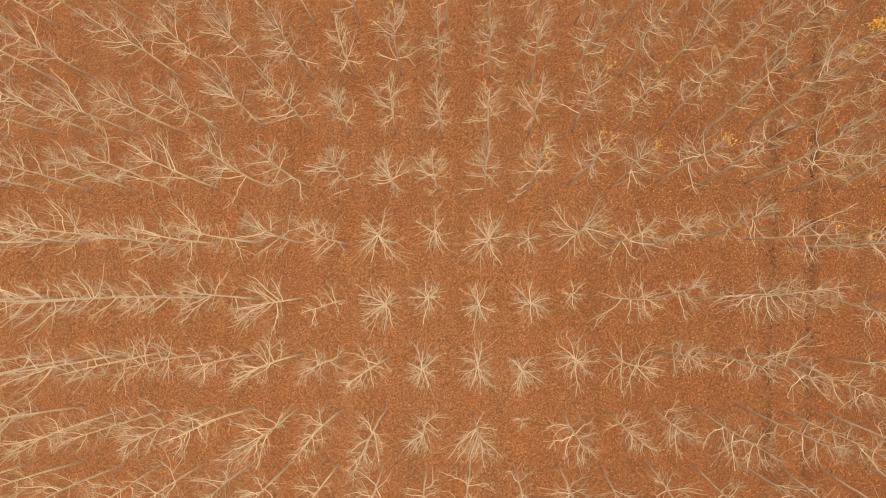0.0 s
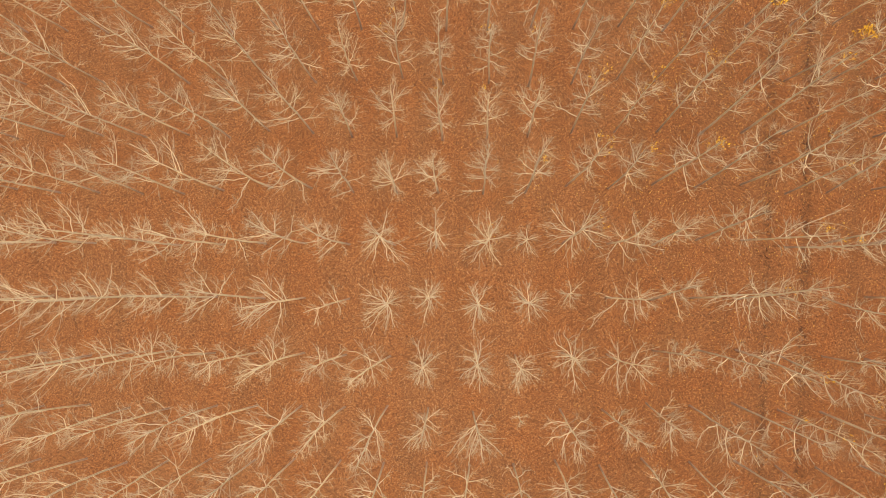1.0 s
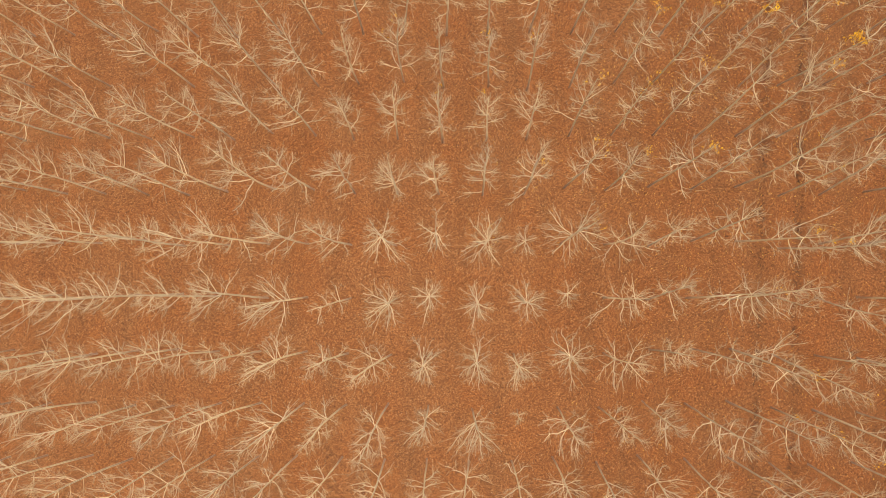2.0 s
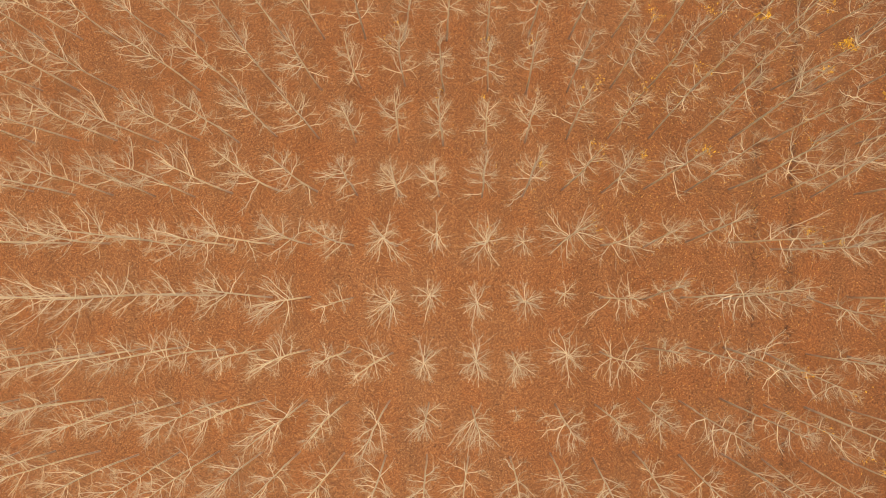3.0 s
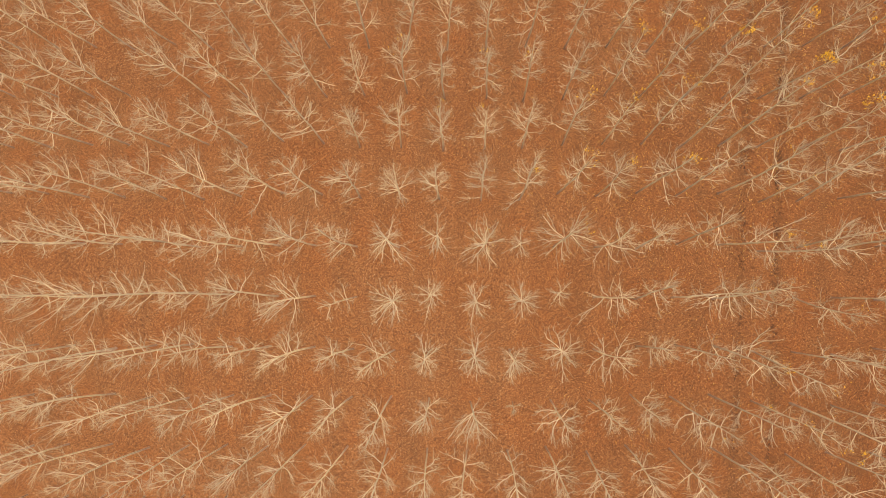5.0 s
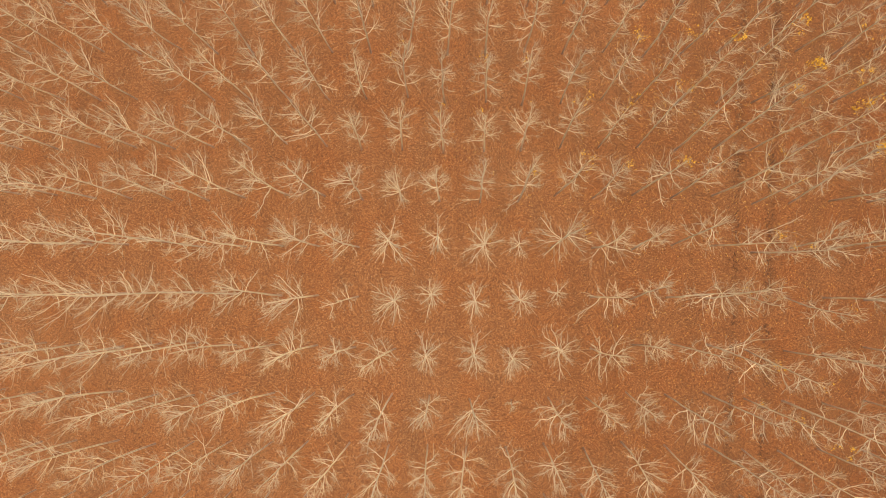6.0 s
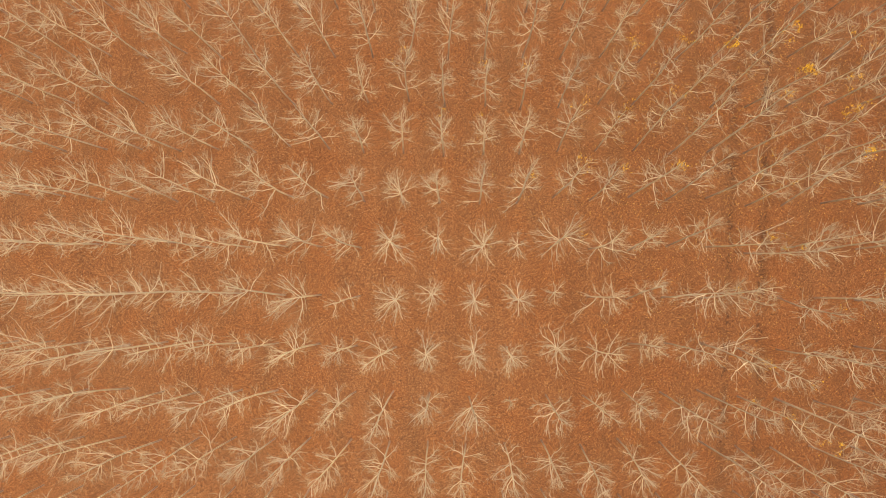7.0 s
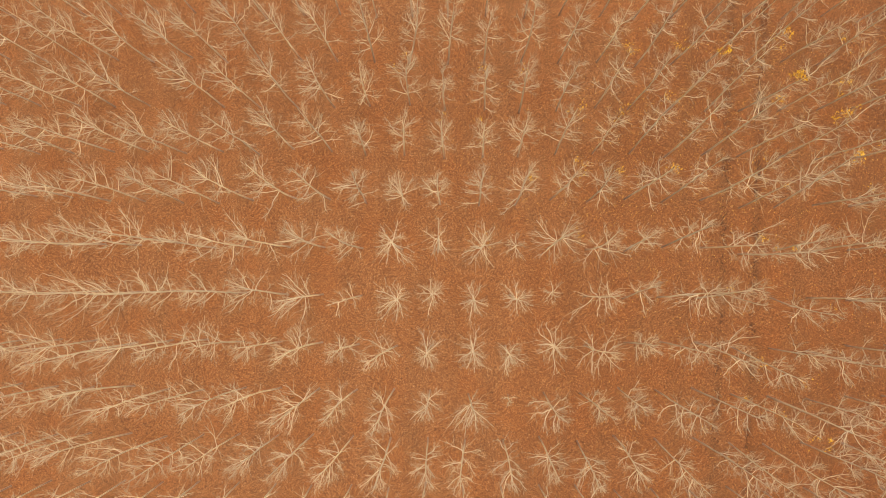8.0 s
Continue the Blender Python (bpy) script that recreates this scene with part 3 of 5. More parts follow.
shaped(0, 5, (0.04, -0.01), (0.31, 124, 44, 2.8), (0.33, 307, 44, 2.13), (0.45, 153, 42, 2.2), (0.53, 350, 42, 1.27), (0.54, 150, 42, 1.8), (0.63, 210, 40, 2.16), (0.66, 249, 40, 1.77), (0.7, 302, 39, 1.23))
shaped(1, 5, (0.03, 0.00), (0.5, 151, 42, 1.54), (0.52, 45, 42, 1.77), (0.58, 205, 41, 1.76), (0.58, 315, 41, 1.49), (0.74, 241, 39, 1.28), (0.79, 309, 39, 1.09))
shaped(2, 5, (-0.03, 0.00), (0.28, 140, 45, 2.56), (0.32, 25, 44, 1.99), (0.41, 315, 43, 1.81), (0.52, 178, 42, 2.14), (0.77, 206, 39, 1.66), (0.82, 19, 38, 1.24), (0.84, 298, 37, 1.2), (0.84, 234, 38, 1.27))
shaped(3, 5, (0.10, 0.03), (0.27, 51, 45, 1.68), (0.31, 123, 44, 2.34), (0.46, 330, 43, 1.7), (0.49, 201, 42, 2.22), (0.63, 342, 40, 1.11), (0.69, 219, 40, 1.68), (0.74, 291, 40, 1.49), (0.74, 325, 39, 1.74), (0.74, 235, 39, 1.88))
shaped(4, 5, (0.07, 0.03), (0.46, 66, 42, 2.03), (0.54, 160, 41, 2.37), (0.54, 41, 41, 1.44), (0.56, 184, 41, 1.93), (0.61, 256, 40, 1.77), (0.62, 7, 40, 1.64), (0.66, 290, 40, 1.4))
shaped(5, 5, (-0.01, 0.00), (0.35, 345, 44, 1.91), (0.55, 191, 42, 2.27), (0.58, 215, 41, 2.45), (0.58, 54, 41, 1.25), (0.63, 352, 40, 1.5), (0.72, 256, 40, 1.53), (0.73, 302, 39, 1.41))
shaped(6, 5, (0.19, 0.13), (0.45, 85, 43, 2.1), (0.47, 22, 43, 2.31), (0.48, 191, 42, 1.82), (0.54, 309, 41, 1.86), (0.58, 342, 41, 1.95), (0.73, 211, 39, 2.17), (0.76, 325, 38, 1.15), (0.77, 249, 39, 1.51))
shaped(-7, -2, (-0.02, -0.02), (0.47, 197, 43, 2.54), (0.62, 194, 40, 1.24), (0.62, 95, 40, 2.6), (0.66, 83, 40, 1.74), (0.81, 277, 38, 1.63), (0.82, 174, 38, 1.53), (0.82, 126, 39, 1.47))
shaped(-5, -2, (0.04, 0.06), (0.46, 116, 42, 2.98), (0.51, 228, 42, 1.65), (0.62, 200, 40, 2.04), (0.62, 110, 40, 2.1), (0.79, 212, 38, 1.27))
shaped(-4, -2, (-0.06, -0.08), (0.53, 241, 42, 1.64), (0.64, 194, 40, 2.06), (0.66, 167, 40, 2.35), (0.7, 81, 40, 2.31), (0.77, 129, 39, 1.42), (0.81, 207, 38, 1.31))
shaped(-4, -1, (0.04, 0.05), (0.53, 277, 42, 1.84), (0.54, 100, 42, 2.2), (0.6, 223, 41, 2.47), (0.65, 254, 40, 1.18), (0.76, 56, 39, 1.22), (0.82, 217, 39, 1.44))
shaped(-5, -1, (-0.04, -0.08), (0.54, 208, 42, 1.91), (0.58, 98, 41, 1.73), (0.63, 205, 40, 1.5), (0.68, 103, 40, 1.82), (0.79, 217, 39, 1.35), (0.8, 106, 38, 1.36))
shaped(-6, -1, (0.00, 0.00), (0.51, 316, 42, 2.01), (0.58, 107, 43, 3.03), (0.61, 109, 41, 1.97), (0.62, 246, 41, 1.95), (0.63, 136, 41, 2.6), (0.79, 272, 38, 1.59))
shaped(-7, -1, (-0.04, -0.08), (0.67, 230, 40, 1.79), (0.68, 118, 40, 2.24), (0.7, 187, 40, 2.34), (0.82, 281, 38, 2.06), (0.82, 104, 38, 0.92))
shaped(-4, 0, (-0.05, -0.11), (0.55, 105, 42, 2.61), (0.58, 274, 41, 1.62), (0.6, 88, 41, 2.57), (0.77, 217, 39, 1.99), (0.78, 138, 39, 1.92), (0.78, 83, 39, 1.76), (0.78, 193, 39, 1.25))
shaped(-5, 0, (0.00, -0.01), (0.61, 220, 40, 1.84), (0.64, 252, 41, 1.25), (0.79, 60, 39, 2.91), (0.81, 185, 38, 1.6), (0.82, 71, 38, 1.3), (0.91, 144, 37, 1.01))
shaped(-6, 0, (0.02, 0.06), (0.55, 208, 41, 1.93), (0.65, 99, 40, 1.56), (0.76, 223, 39, 1.25), (0.76, 85, 39, 1.64))
shaped(-7, 0, (0.01, 0.06), (0.5, 98, 42, 2.08), (0.65, 118, 40, 2.59), (0.66, 72, 40, 1.93), (0.82, 254, 38, 1.66), (0.82, 115, 38, 1.17), (0.82, 197, 39, 1.15))
shaped(-3, 1, (-0.01, -0.05), (0.55, 269, 41, 1.3), (0.76, 154, 39, 1.29), (0.78, 101, 38, 1.59), (0.78, 117, 39, 2.63), (0.79, 260, 39, 1.63), (0.79, 168, 39, 1.22))
shaped(-4, 1, (-0.01, -0.08), (0.41, 238, 43, 1.72), (0.64, 233, 40, 2.88), (0.64, 101, 40, 1.28), (0.73, 159, 40, 2.14), (0.75, 200, 39, 1.09))
shaped(-5, 1, (-0.01, -0.02), (0.48, 129, 42, 1.1), (0.7, 186, 40, 1.66), (0.77, 112, 39, 1.22))
shaped(-6, 1, (-0.01, -0.08), (0.49, 244, 42, 2.09), (0.52, 106, 42, 2.75), (0.56, 67, 41, 1.76), (0.62, 214, 40, 2.63), (0.63, 85, 40, 2.73), (0.82, 101, 38, 1.72), (0.82, 232, 39, 1.34), (0.82, 142, 38, 1.72))
shaped(-7, 1, (-0.05, -0.24), (0.57, 136, 41, 1.57), (0.62, 210, 40, 2.07), (0.63, 156, 45, 3.13), (0.82, 101, 38, 1.94))
shaped(-4, 2, (0.00, -0.03), (0.53, 228, 42, 1.65), (0.63, 228, 40, 1.93), (0.67, 112, 40, 2.29), (0.83, 114, 38, 1.56), (0.83, 243, 38, 1.55), (0.83, 176, 38, 1.1))
shaped(-5, 2, (0.00, -0.03), (0.6, 233, 41, 2.02), (0.63, 86, 40, 1.57), (0.8, 87, 39, 1.88), (0.8, 233, 39, 1.37), (0.8, 36, 40, 2.99), (0.94, 90, 37, 1.5), (0.94, 270, 37, 1.07))
shaped(-6, 2, (0.00, -0.04), (0.58, 230, 55, 3.4), (0.63, 85, 40, 1.51), (0.76, 244, 39, 2.29), (0.76, 46, 39, 2.37), (0.77, 121, 39, 1.52), (0.89, 127, 38, 2.08))
shaped(-7, 2, (0.00, -0.06), (0.55, 232, 55, 3.43), (0.58, 150, 53, 3.65), (0.66, 218, 48, 3.19), (0.68, 120, 40, 1.96), (0.9, 216, 37, 1.44))
shaped(-4, 3, (-0.02, 0.10), (0.53, 278, 42, 1.57), (0.57, 44, 41, 2.26), (0.6, 100, 41, 1.85), (0.76, 319, 39, 1.16), (0.76, 67, 39, 2.64), (0.78, 94, 39, 1.83), (0.78, 240, 39, 1.41), (0.8, 126, 39, 1.98))
shaped(-5, 3, (-0.03, 0.11), (0.45, 275, 42, 2.34), (0.59, 122, 41, 1.99), (0.6, 271, 41, 0.9), (0.7, 90, 39, 2.23), (0.7, 220, 40, 1.92), (0.84, 245, 38, 0.95), (0.86, 117, 38, 1.27))
shaped(-6, 3, (0.00, -0.02), (0.66, 205, 40, 2.78), (0.66, 248, 40, 2.61), (0.66, 75, 40, 2.03), (0.78, 100, 38, 1.47), (0.78, 243, 38, 0.89))
shaped(-7, 3, (-0.04, 0.13), (0.45, 32, 43, 3), (0.63, 243, 40, 1.38), (0.64, 67, 40, 1.51))
shaped(-3, 4, (-0.07, 0.15), (0.66, 131, 40, 2.22), (0.72, 322, 39, 1.23), (0.76, 81, 39, 2.09), (0.8, 277, 39, 1.63), (0.82, 259, 38, 1.74), (0.82, 198, 38, 1.65), (0.84, 140, 38, 1.3))
shaped(-4, 4, (-0.07, 0.14), (0.61, 166, 40, 2.56), (0.61, 259, 41, 1.62), (0.77, 164, 39, 1.8), (0.78, 244, 39, 1.58), (0.84, 212, 38, 0.99))
shaped(-5, 4, (-0.03, 0.12), (0.05, 126, 48, 1.71), (0.27, 105, 45, 1.16), (0.53, 67, 42, 2.07), (0.56, 261, 41, 0.8), (0.77, 268, 39, 1.13), (0.79, 155, 39, 1.89), (0.79, 203, 38, 1.27))
shaped(-6, 4, (-0.05, 0.11), (0.62, 89, 41, 1.78), (0.74, 132, 39, 1.49), (0.75, 184, 39, 3), (0.76, 215, 39, 1.71), (0.78, 283, 39, 1.03))
shaped(-7, 4, (-0.03, 0.14), (0.64, 81, 40, 1.44), (0.64, 242, 40, 1.66), (0.82, 250, 38, 1.21))
shaped(-4, 5, (-0.03, 0.05), (0.43, 93, 43, 2.97), (0.64, 128, 40, 2.62), (0.65, 273, 40, 1.57), (0.78, 149, 39, 1.64), (0.82, 310, 38, 1.05), (0.85, 175, 37, 1.45))
shaped(-5, 5, (-0.03, 0.05), (0.46, 152, 42, 1.96), (0.47, 288, 42, 1.45), (0.66, 134, 40, 1.86), (0.66, 337, 40, 1.67), (0.7, 163, 40, 2.21))
shaped(-6, 5, (-0.08, 0.16), (0.33, 354, 44, 1.67), (0.54, 149, 41, 2.57), (0.69, 267, 40, 1.3), (0.7, 155, 40, 2.21))
shaped(-1, -3, (0.07, 0.02), (0.27, 220, 45, 2.21), (0.28, 171, 45, 1.51), (0.3, 36, 44, 1.99), (0.47, 51, 42, 2.27), (0.58, 214, 41, 1.2), (0.67, 185, 40, 1.14), (0.7, 149, 40, 1.53))
shaped(0, -3, (0.22, -0.02), (0.29, 251, 45, 1.76), (0.39, 181, 43, 1.47), (0.43, 164, 43, 1.33), (0.55, 123, 41, 1.67), (0.58, 50, 41, 1.62), (0.75, 121, 39, 1.13))
shaped(-3, -2, (-0.08, -0.07), (0.57, 241, 41, 2), (0.66, 154, 40, 1.84), (0.66, 186, 40, 2.16), (0.7, 74, 39, 2.07), (0.78, 148, 38, 1.05))
shaped(-2, -2, (-0.18, -0.09), (0.36, 330, 46, 3.01), (0.49, 251, 42, 1.95), (0.51, 226, 42, 2.35), (0.58, 184, 41, 1.79), (0.62, 244, 41, 2.44), (0.69, 81, 40, 1.47), (0.74, 161, 39, 1.64), (0.76, 209, 39, 1.41))
shaped(-1, -2, (-0.10, -0.03), (0.33, 233, 44, 1.08), (0.35, 183, 44, 1.29), (0.36, 333, 44, 1.91), (0.39, 57, 44, 1.93), (0.61, 147, 41, 1.35), (0.67, 55, 40, 1.23), (0.74, 202, 39, 0.93))
shaped(0, -2, (-0.15, -0.01), (0.23, 123, 45, 1.71), (0.25, 174, 45, 1.77), (0.28, 6, 44, 1.96), (0.6, 157, 41, 1.95), (0.66, 46, 40, 1.7), (0.74, 135, 39, 1.12), (0.76, 42, 39, 1.25))
shaped(1, -2, (-0.02, 0.00), (0.55, 223, 41, 1.03), (0.71, 233, 40, 1.39), (0.76, 189, 39, 1.13), (0.76, 11, 39, 0.93), (0.9, 88, 37, 1.22))
shaped(-3, -1, (-0.04, -0.04), (0.51, 212, 42, 1.38), (0.56, 108, 41, 2.86), (0.57, 162, 41, 1.84), (0.59, 93, 41, 1.61), (0.66, 187, 40, 1.86), (0.66, 157, 40, 1.69))
shaped(-2, -1, (0.02, 0.02), (0.26, 0, 45, 2.04), (0.31, 214, 44, 2.61), (0.39, 215, 43, 2.78), (0.46, 64, 42, 1.79), (0.51, 227, 42, 1.54), (0.55, 20, 41, 1.67), (0.7, 234, 40, 1.27), (0.71, 195, 40, 1.66), (0.72, 108, 39, 1.06))
shaped(-1, -1, (0.01, 0.00), (0.28, 50, 45, 1.97), (0.36, 169, 44, 0.98), (0.66, 44, 40, 1.15), (0.69, 157, 40, 0.65))
shaped(0, -1, (-0.03, 0.00), (0.43, 219, 43, 1.56), (0.49, 137, 42, 2.39), (0.57, 178, 42, 0.94), (0.68, 174, 40, 1.4), (0.7, 34, 39, 1.58))
shaped(1, -1, (0.02, 0.00), (0.36, 164, 44, 0.69), (0.51, 181, 42, 1.24), (0.57, 56, 41, 1.6), (0.7, 108, 39, 1.26))
shaped(3, -3, (0.18, -0.03), (0.31, 224, 44, 2.44), (0.43, 211, 43, 2.69), (0.51, 302, 42, 2.11), (0.55, 210, 41, 2.17), (0.58, 331, 41, 1.33), (0.7, 147, 40, 1.27), (0.74, 315, 39, 1.23))
shaped(2, -2, (-0.04, 0.00), (0.07, 319, 47, 1.36), (0.35, 214, 44, 1.8), (0.51, 6, 42, 1.18), (0.66, 207, 40, 1.56), (0.69, 78, 40, 1.4), (0.71, 169, 40, 1.07))
shaped(3, -2, (0.06, -0.01), (0.51, 169, 42, 1.38), (0.6, 203, 41, 1.29), (0.64, 28, 41, 0.76), (0.74, 114, 39, 1.03))
shaped(4, -2, (-0.05, 0.02), (0.31, 211, 45, 1.09), (0.41, 355, 43, 1.43), (0.51, 179, 42, 1.18), (0.61, 317, 41, 1.49), (0.62, 193, 41, 1.74), (0.69, 150, 40, 1.69))
shaped(5, -2, (0.01, 0.00), (0.58, 255, 41, 2.49), (0.62, 187, 41, 1.28), (0.74, 162, 39, 1.58), (0.74, 119, 39, 1.32), (0.75, 274, 39, 1.38), (0.86, 280, 38, 1.67))
shaped(2, -1, (-0.03, 0.00), (0.64, 141, 40, 1.64), (0.67, 46, 40, 0.82), (0.82, 117, 38, 0.92))
shaped(3, -1, (-0.03, 0.01), (0.43, 154, 43, 1.73), (0.47, 136, 42, 2.47), (0.69, 12, 40, 1.08), (0.69, 311, 40, 0.85), (0.7, 170, 39, 1.65))
shaped(4, -1, (-0.05, 0.03), (0.33, 166, 44, 2.88), (0.53, 188, 42, 1.04), (0.54, 322, 41, 0.7), (0.64, 185, 40, 1.7), (0.64, 122, 40, 2.19), (0.71, 43, 39, 1.32))
shaped(5, -1, (0.00, 0.00), (0.5, 203, 42, 1.58), (0.6, 183, 41, 1.58), (0.6, 163, 41, 1.58), (0.65, 289, 40, 1.15), (0.72, 124, 39, 1.71), (0.78, 4, 39, 1.41))
shaped(6, -2, (0.05, -0.05), (0.7, 297, 40, 1.11), (0.74, 192, 39, 1.19), (0.82, 165, 38, 1.46), (0.82, 280, 38, 1.4), (0.84, 92, 38, 0.92))
shaped(7, -2, (0.02, -0.02), (0.74, 178, 39, 1.81), (0.77, 130, 39, 1.18), (0.78, 312, 38, 1.28), (0.86, 13, 38, 0.95), (0.88, 109, 37, 0.87))
shaped(6, -1, (-0.01, 0.01), (0.67, 246, 40, 1.89), (0.68, 183, 40, 1.89), (0.76, 169, 39, 1.96), (0.77, 285, 39, 1.32), (0.82, 118, 38, 1.62))
shaped(7, -1, (0.11, -0.11), (0.68, 184, 40, 1.69), (0.78, 138, 38, 1.63), (0.78, 245, 39, 2.56), (0.78, 23, 38, 1.02), (0.79, 342, 39, 0.9), (0.94, 110, 37, 1.4))
shaped(8, -1, (0.04, -0.04), (0.62, 185, 41, 1.97), (0.66, 91, 40, 2.94), (0.71, 326, 40, 1.4), (0.72, 103, 39, 2.29), (0.86, 178, 38, 1.58))
shaped(6, 0, (-0.03, 0.06), (0.5, 261, 45, 3.01), (0.66, 199, 45, 3.02), (0.67, 156, 40, 2.93), (0.67, 181, 40, 2.61), (0.69, 278, 40, 1.98), (0.7, 112, 40, 1.95), (0.76, 43, 38, 1.05), (0.77, 309, 39, 1.31))
shaped(7, 0, (0.04, -0.05), (0.7, 208, 41, 2.99), (0.75, 180, 39, 2.31), (0.78, 130, 39, 1.69), (0.79, 301, 38, 0.6), (0.89, 34, 37, 0.59))
shaped(8, 0, (0.07, -0.14), (0.53, 305, 42, 2.78), (0.63, 226, 44, 3), (0.63, 339, 40, 2.99), (0.64, 125, 40, 2.59), (0.75, 242, 39, 2.09), (0.77, 72, 39, 1.39), (0.78, 35, 39, 1.03))
shaped(9, 0, (0.01, -0.04), (0.87, 334, 37, 2.07), (0.88, 80, 40, 2.43), (0.94, 61, 47, 2.19), (0.94, 333, 37, 1.15))
shaped(6, 1, (-0.02, 0.05), (0.57, 228, 41, 1.86), (0.67, 137, 40, 2.09), (0.71, 287, 39, 0.9), (0.74, 2, 39, 0.96))
shaped(7, 1, (0.00, 0.01), (0.45, 220, 43, 1.84), (0.46, 156, 42, 2.44), (0.66, 140, 40, 2.09), (0.73, 272, 39, 1.94), (0.73, 239, 39, 2.94), (0.75, 51, 39, 1.38), (0.77, 109, 39, 1.7))
shaped(8, 1, (0.01, 0.02), (0.5, 34, 58, 3.85), (0.53, 122, 42, 1.77), (0.62, 254, 41, 2.21), (0.78, 220, 39, 2.34), (0.78, 164, 39, 2.6), (0.79, 77, 38, 1.18), (0.82, 292, 38, 1.02))
shaped(9, 1, (-0.01, -0.03), (0.75, 289, 39, 1.7), (0.8, 73, 39, 3.01), (0.9, 56, 39, 1.99), (0.9, 251, 37, 1.73), (0.94, 336, 39, 1.6))
shaped(6, 2, (-0.01, 0.05), (0.51, 265, 42, 2.31), (0.6, 295, 41, 1.48), (0.74, 67, 39, 1.7), (0.76, 14, 38, 0.8))
shaped(7, 2, (0.00, 0.05), (0.63, 185, 57, 3.05), (0.66, 239, 40, 1.73), (0.69, 195, 44, 3), (0.76, 225, 41, 3.01), (0.78, 146, 38, 2.27), (0.78, 251, 39, 2.15), (0.79, 56, 39, 1.28), (0.81, 275, 38, 0.99), (0.82, 268, 38, 1.53))
shaped(8, 2, (0.00, 0.01), (0.69, 292, 40, 0.78), (0.77, 67, 39, 0.89), (0.82, 343, 38, 1.02))
shaped(10, 2, (-0.05, -0.26), (0.47, 155, 42, 2.27), (0.51, 294, 42, 2.03), (0.51, 204, 44, 3.01), (0.63, 94, 40, 0.82))
shaped(6, 3, (0.02, 0.07), (0.57, 106, 41, 1.3), (0.7, 230, 40, 1.36), (0.73, 320, 39, 1.46))
shaped(7, 3, (0.02, 0.06), (0.51, 205, 42, 2.42), (0.74, 131, 39, 2.9), (0.74, 220, 39, 2.45), (0.78, 207, 39, 1.54), (0.82, 298, 38, 1.27), (0.85, 75, 38, 1.46))
shaped(8, 3, (0.04, 0.12), (0.28, 21, 58, 3.49), (0.52, 78, 48, 3.04), (0.74, 204, 47, 3.03), (0.78, 289, 39, 1.8), (0.8, 11, 38, 0.89))
shaped(9, 3, (-0.03, -0.09), (0.73, 232, 39, 1.74), (0.82, 188, 39, 3), (0.84, 262, 38, 1.18), (0.94, 264, 36, 0.71))
shaped(10, 3, (-0.01, -0.11), (0.5, 151, 42, 2.86), (0.57, 283, 41, 1.39), (0.74, 39, 39, 0.93))
shaped(7, 4, (-0.01, -0.01), (0.43, 192, 46, 3.01), (0.53, 242, 42, 2.68), (0.63, 89, 41, 1.58), (0.7, 165, 42, 3), (0.74, 217, 39, 2.07), (0.77, 76, 39, 1.79), (0.78, 267, 38, 1.5), (0.86, 322, 39, 0.8))
shaped(8, 4, (-0.01, -0.01), (0.58, 207, 41, 1.23), (0.66, 91, 40, 1.83), (0.66, 247, 40, 2.16), (0.77, 251, 39, 1.74), (0.79, 86, 38, 1.27), (0.87, 272, 38, 0.91), (0.9, 41, 37, 0.97))
shaped(9, 4, (0.02, 0.05), (0.74, 292, 39, 2.32), (0.87, 222, 37, 1.23), (0.87, 100, 37, 1.51), (0.94, 323, 37, 1.42))
shaped(7, 5, (-0.03, -0.01), (0.43, 187, 43, 2.14), (0.48, 345, 43, 1.56), (0.49, 77, 42, 1.95), (0.51, 286, 42, 1.97), (0.62, 204, 41, 2.44), (0.73, 231, 39, 1.83), (0.86, 227, 37, 1.07))
shaped(8, 5, (0.04, 0.06), (0.68, 174, 40, 1.34), (0.72, 57, 39, 2), (0.83, 62, 38, 1.46), (0.86, 210, 38, 2.34), (0.9, 246, 37, 1.48))
shaped(-8, -3, (-0.01, -0.01), (0.56, 104, 41, 1.36), (0.63, 91, 41, 1.61), (0.63, 211, 40, 2.03), (0.8, 193, 38, 1.02))
shaped(-7, -3, (-0.07, -0.08), (0.49, 282, 42, 1.99), (0.51, 116, 42, 2.68), (0.51, 210, 42, 2.29), (0.54, 97, 41, 2.16), (0.64, 213, 40, 1.7), (0.81, 197, 38, 1.18))
shaped(-6, -3, (-0.11, -0.14), (0.44, 87, 43, 2.41), (0.49, 193, 42, 1.48), (0.49, 102, 42, 2.67), (0.53, 142, 41, 1.93), (0.56, 164, 41, 1.73))
shaped(-8, -2, (0.01, 0.03), (0.47, 218, 42, 2.3), (0.56, 108, 42, 1.91), (0.72, 185, 40, 1.33), (0.73, 100, 39, 1.15))
shaped(-9, -2, (-0.02, -0.05), (0.59, 229, 41, 1.82), (0.62, 302, 40, 2.83), (0.67, 165, 40, 1.76))
shaped(-8, -1, (-0.02, -0.07), (0.58, 148, 41, 1.09), (0.62, 207, 40, 1.12), (0.72, 253, 40, 1.62), (0.77, 122, 38, 0.7), (0.78, 189, 39, 1.44))
shaped(-8, 0, (-0.01, -0.05), (0.64, 253, 40, 1.18), (0.66, 116, 40, 1.44), (0.67, 184, 40, 2.99), (0.86, 86, 37, 1.54), (0.86, 223, 38, 1.3))
shaped(-8, 1, (0.00, -0.01), (0.58, 132, 41, 2.16), (0.74, 226, 39, 1.55), (0.81, 113, 38, 1.69))
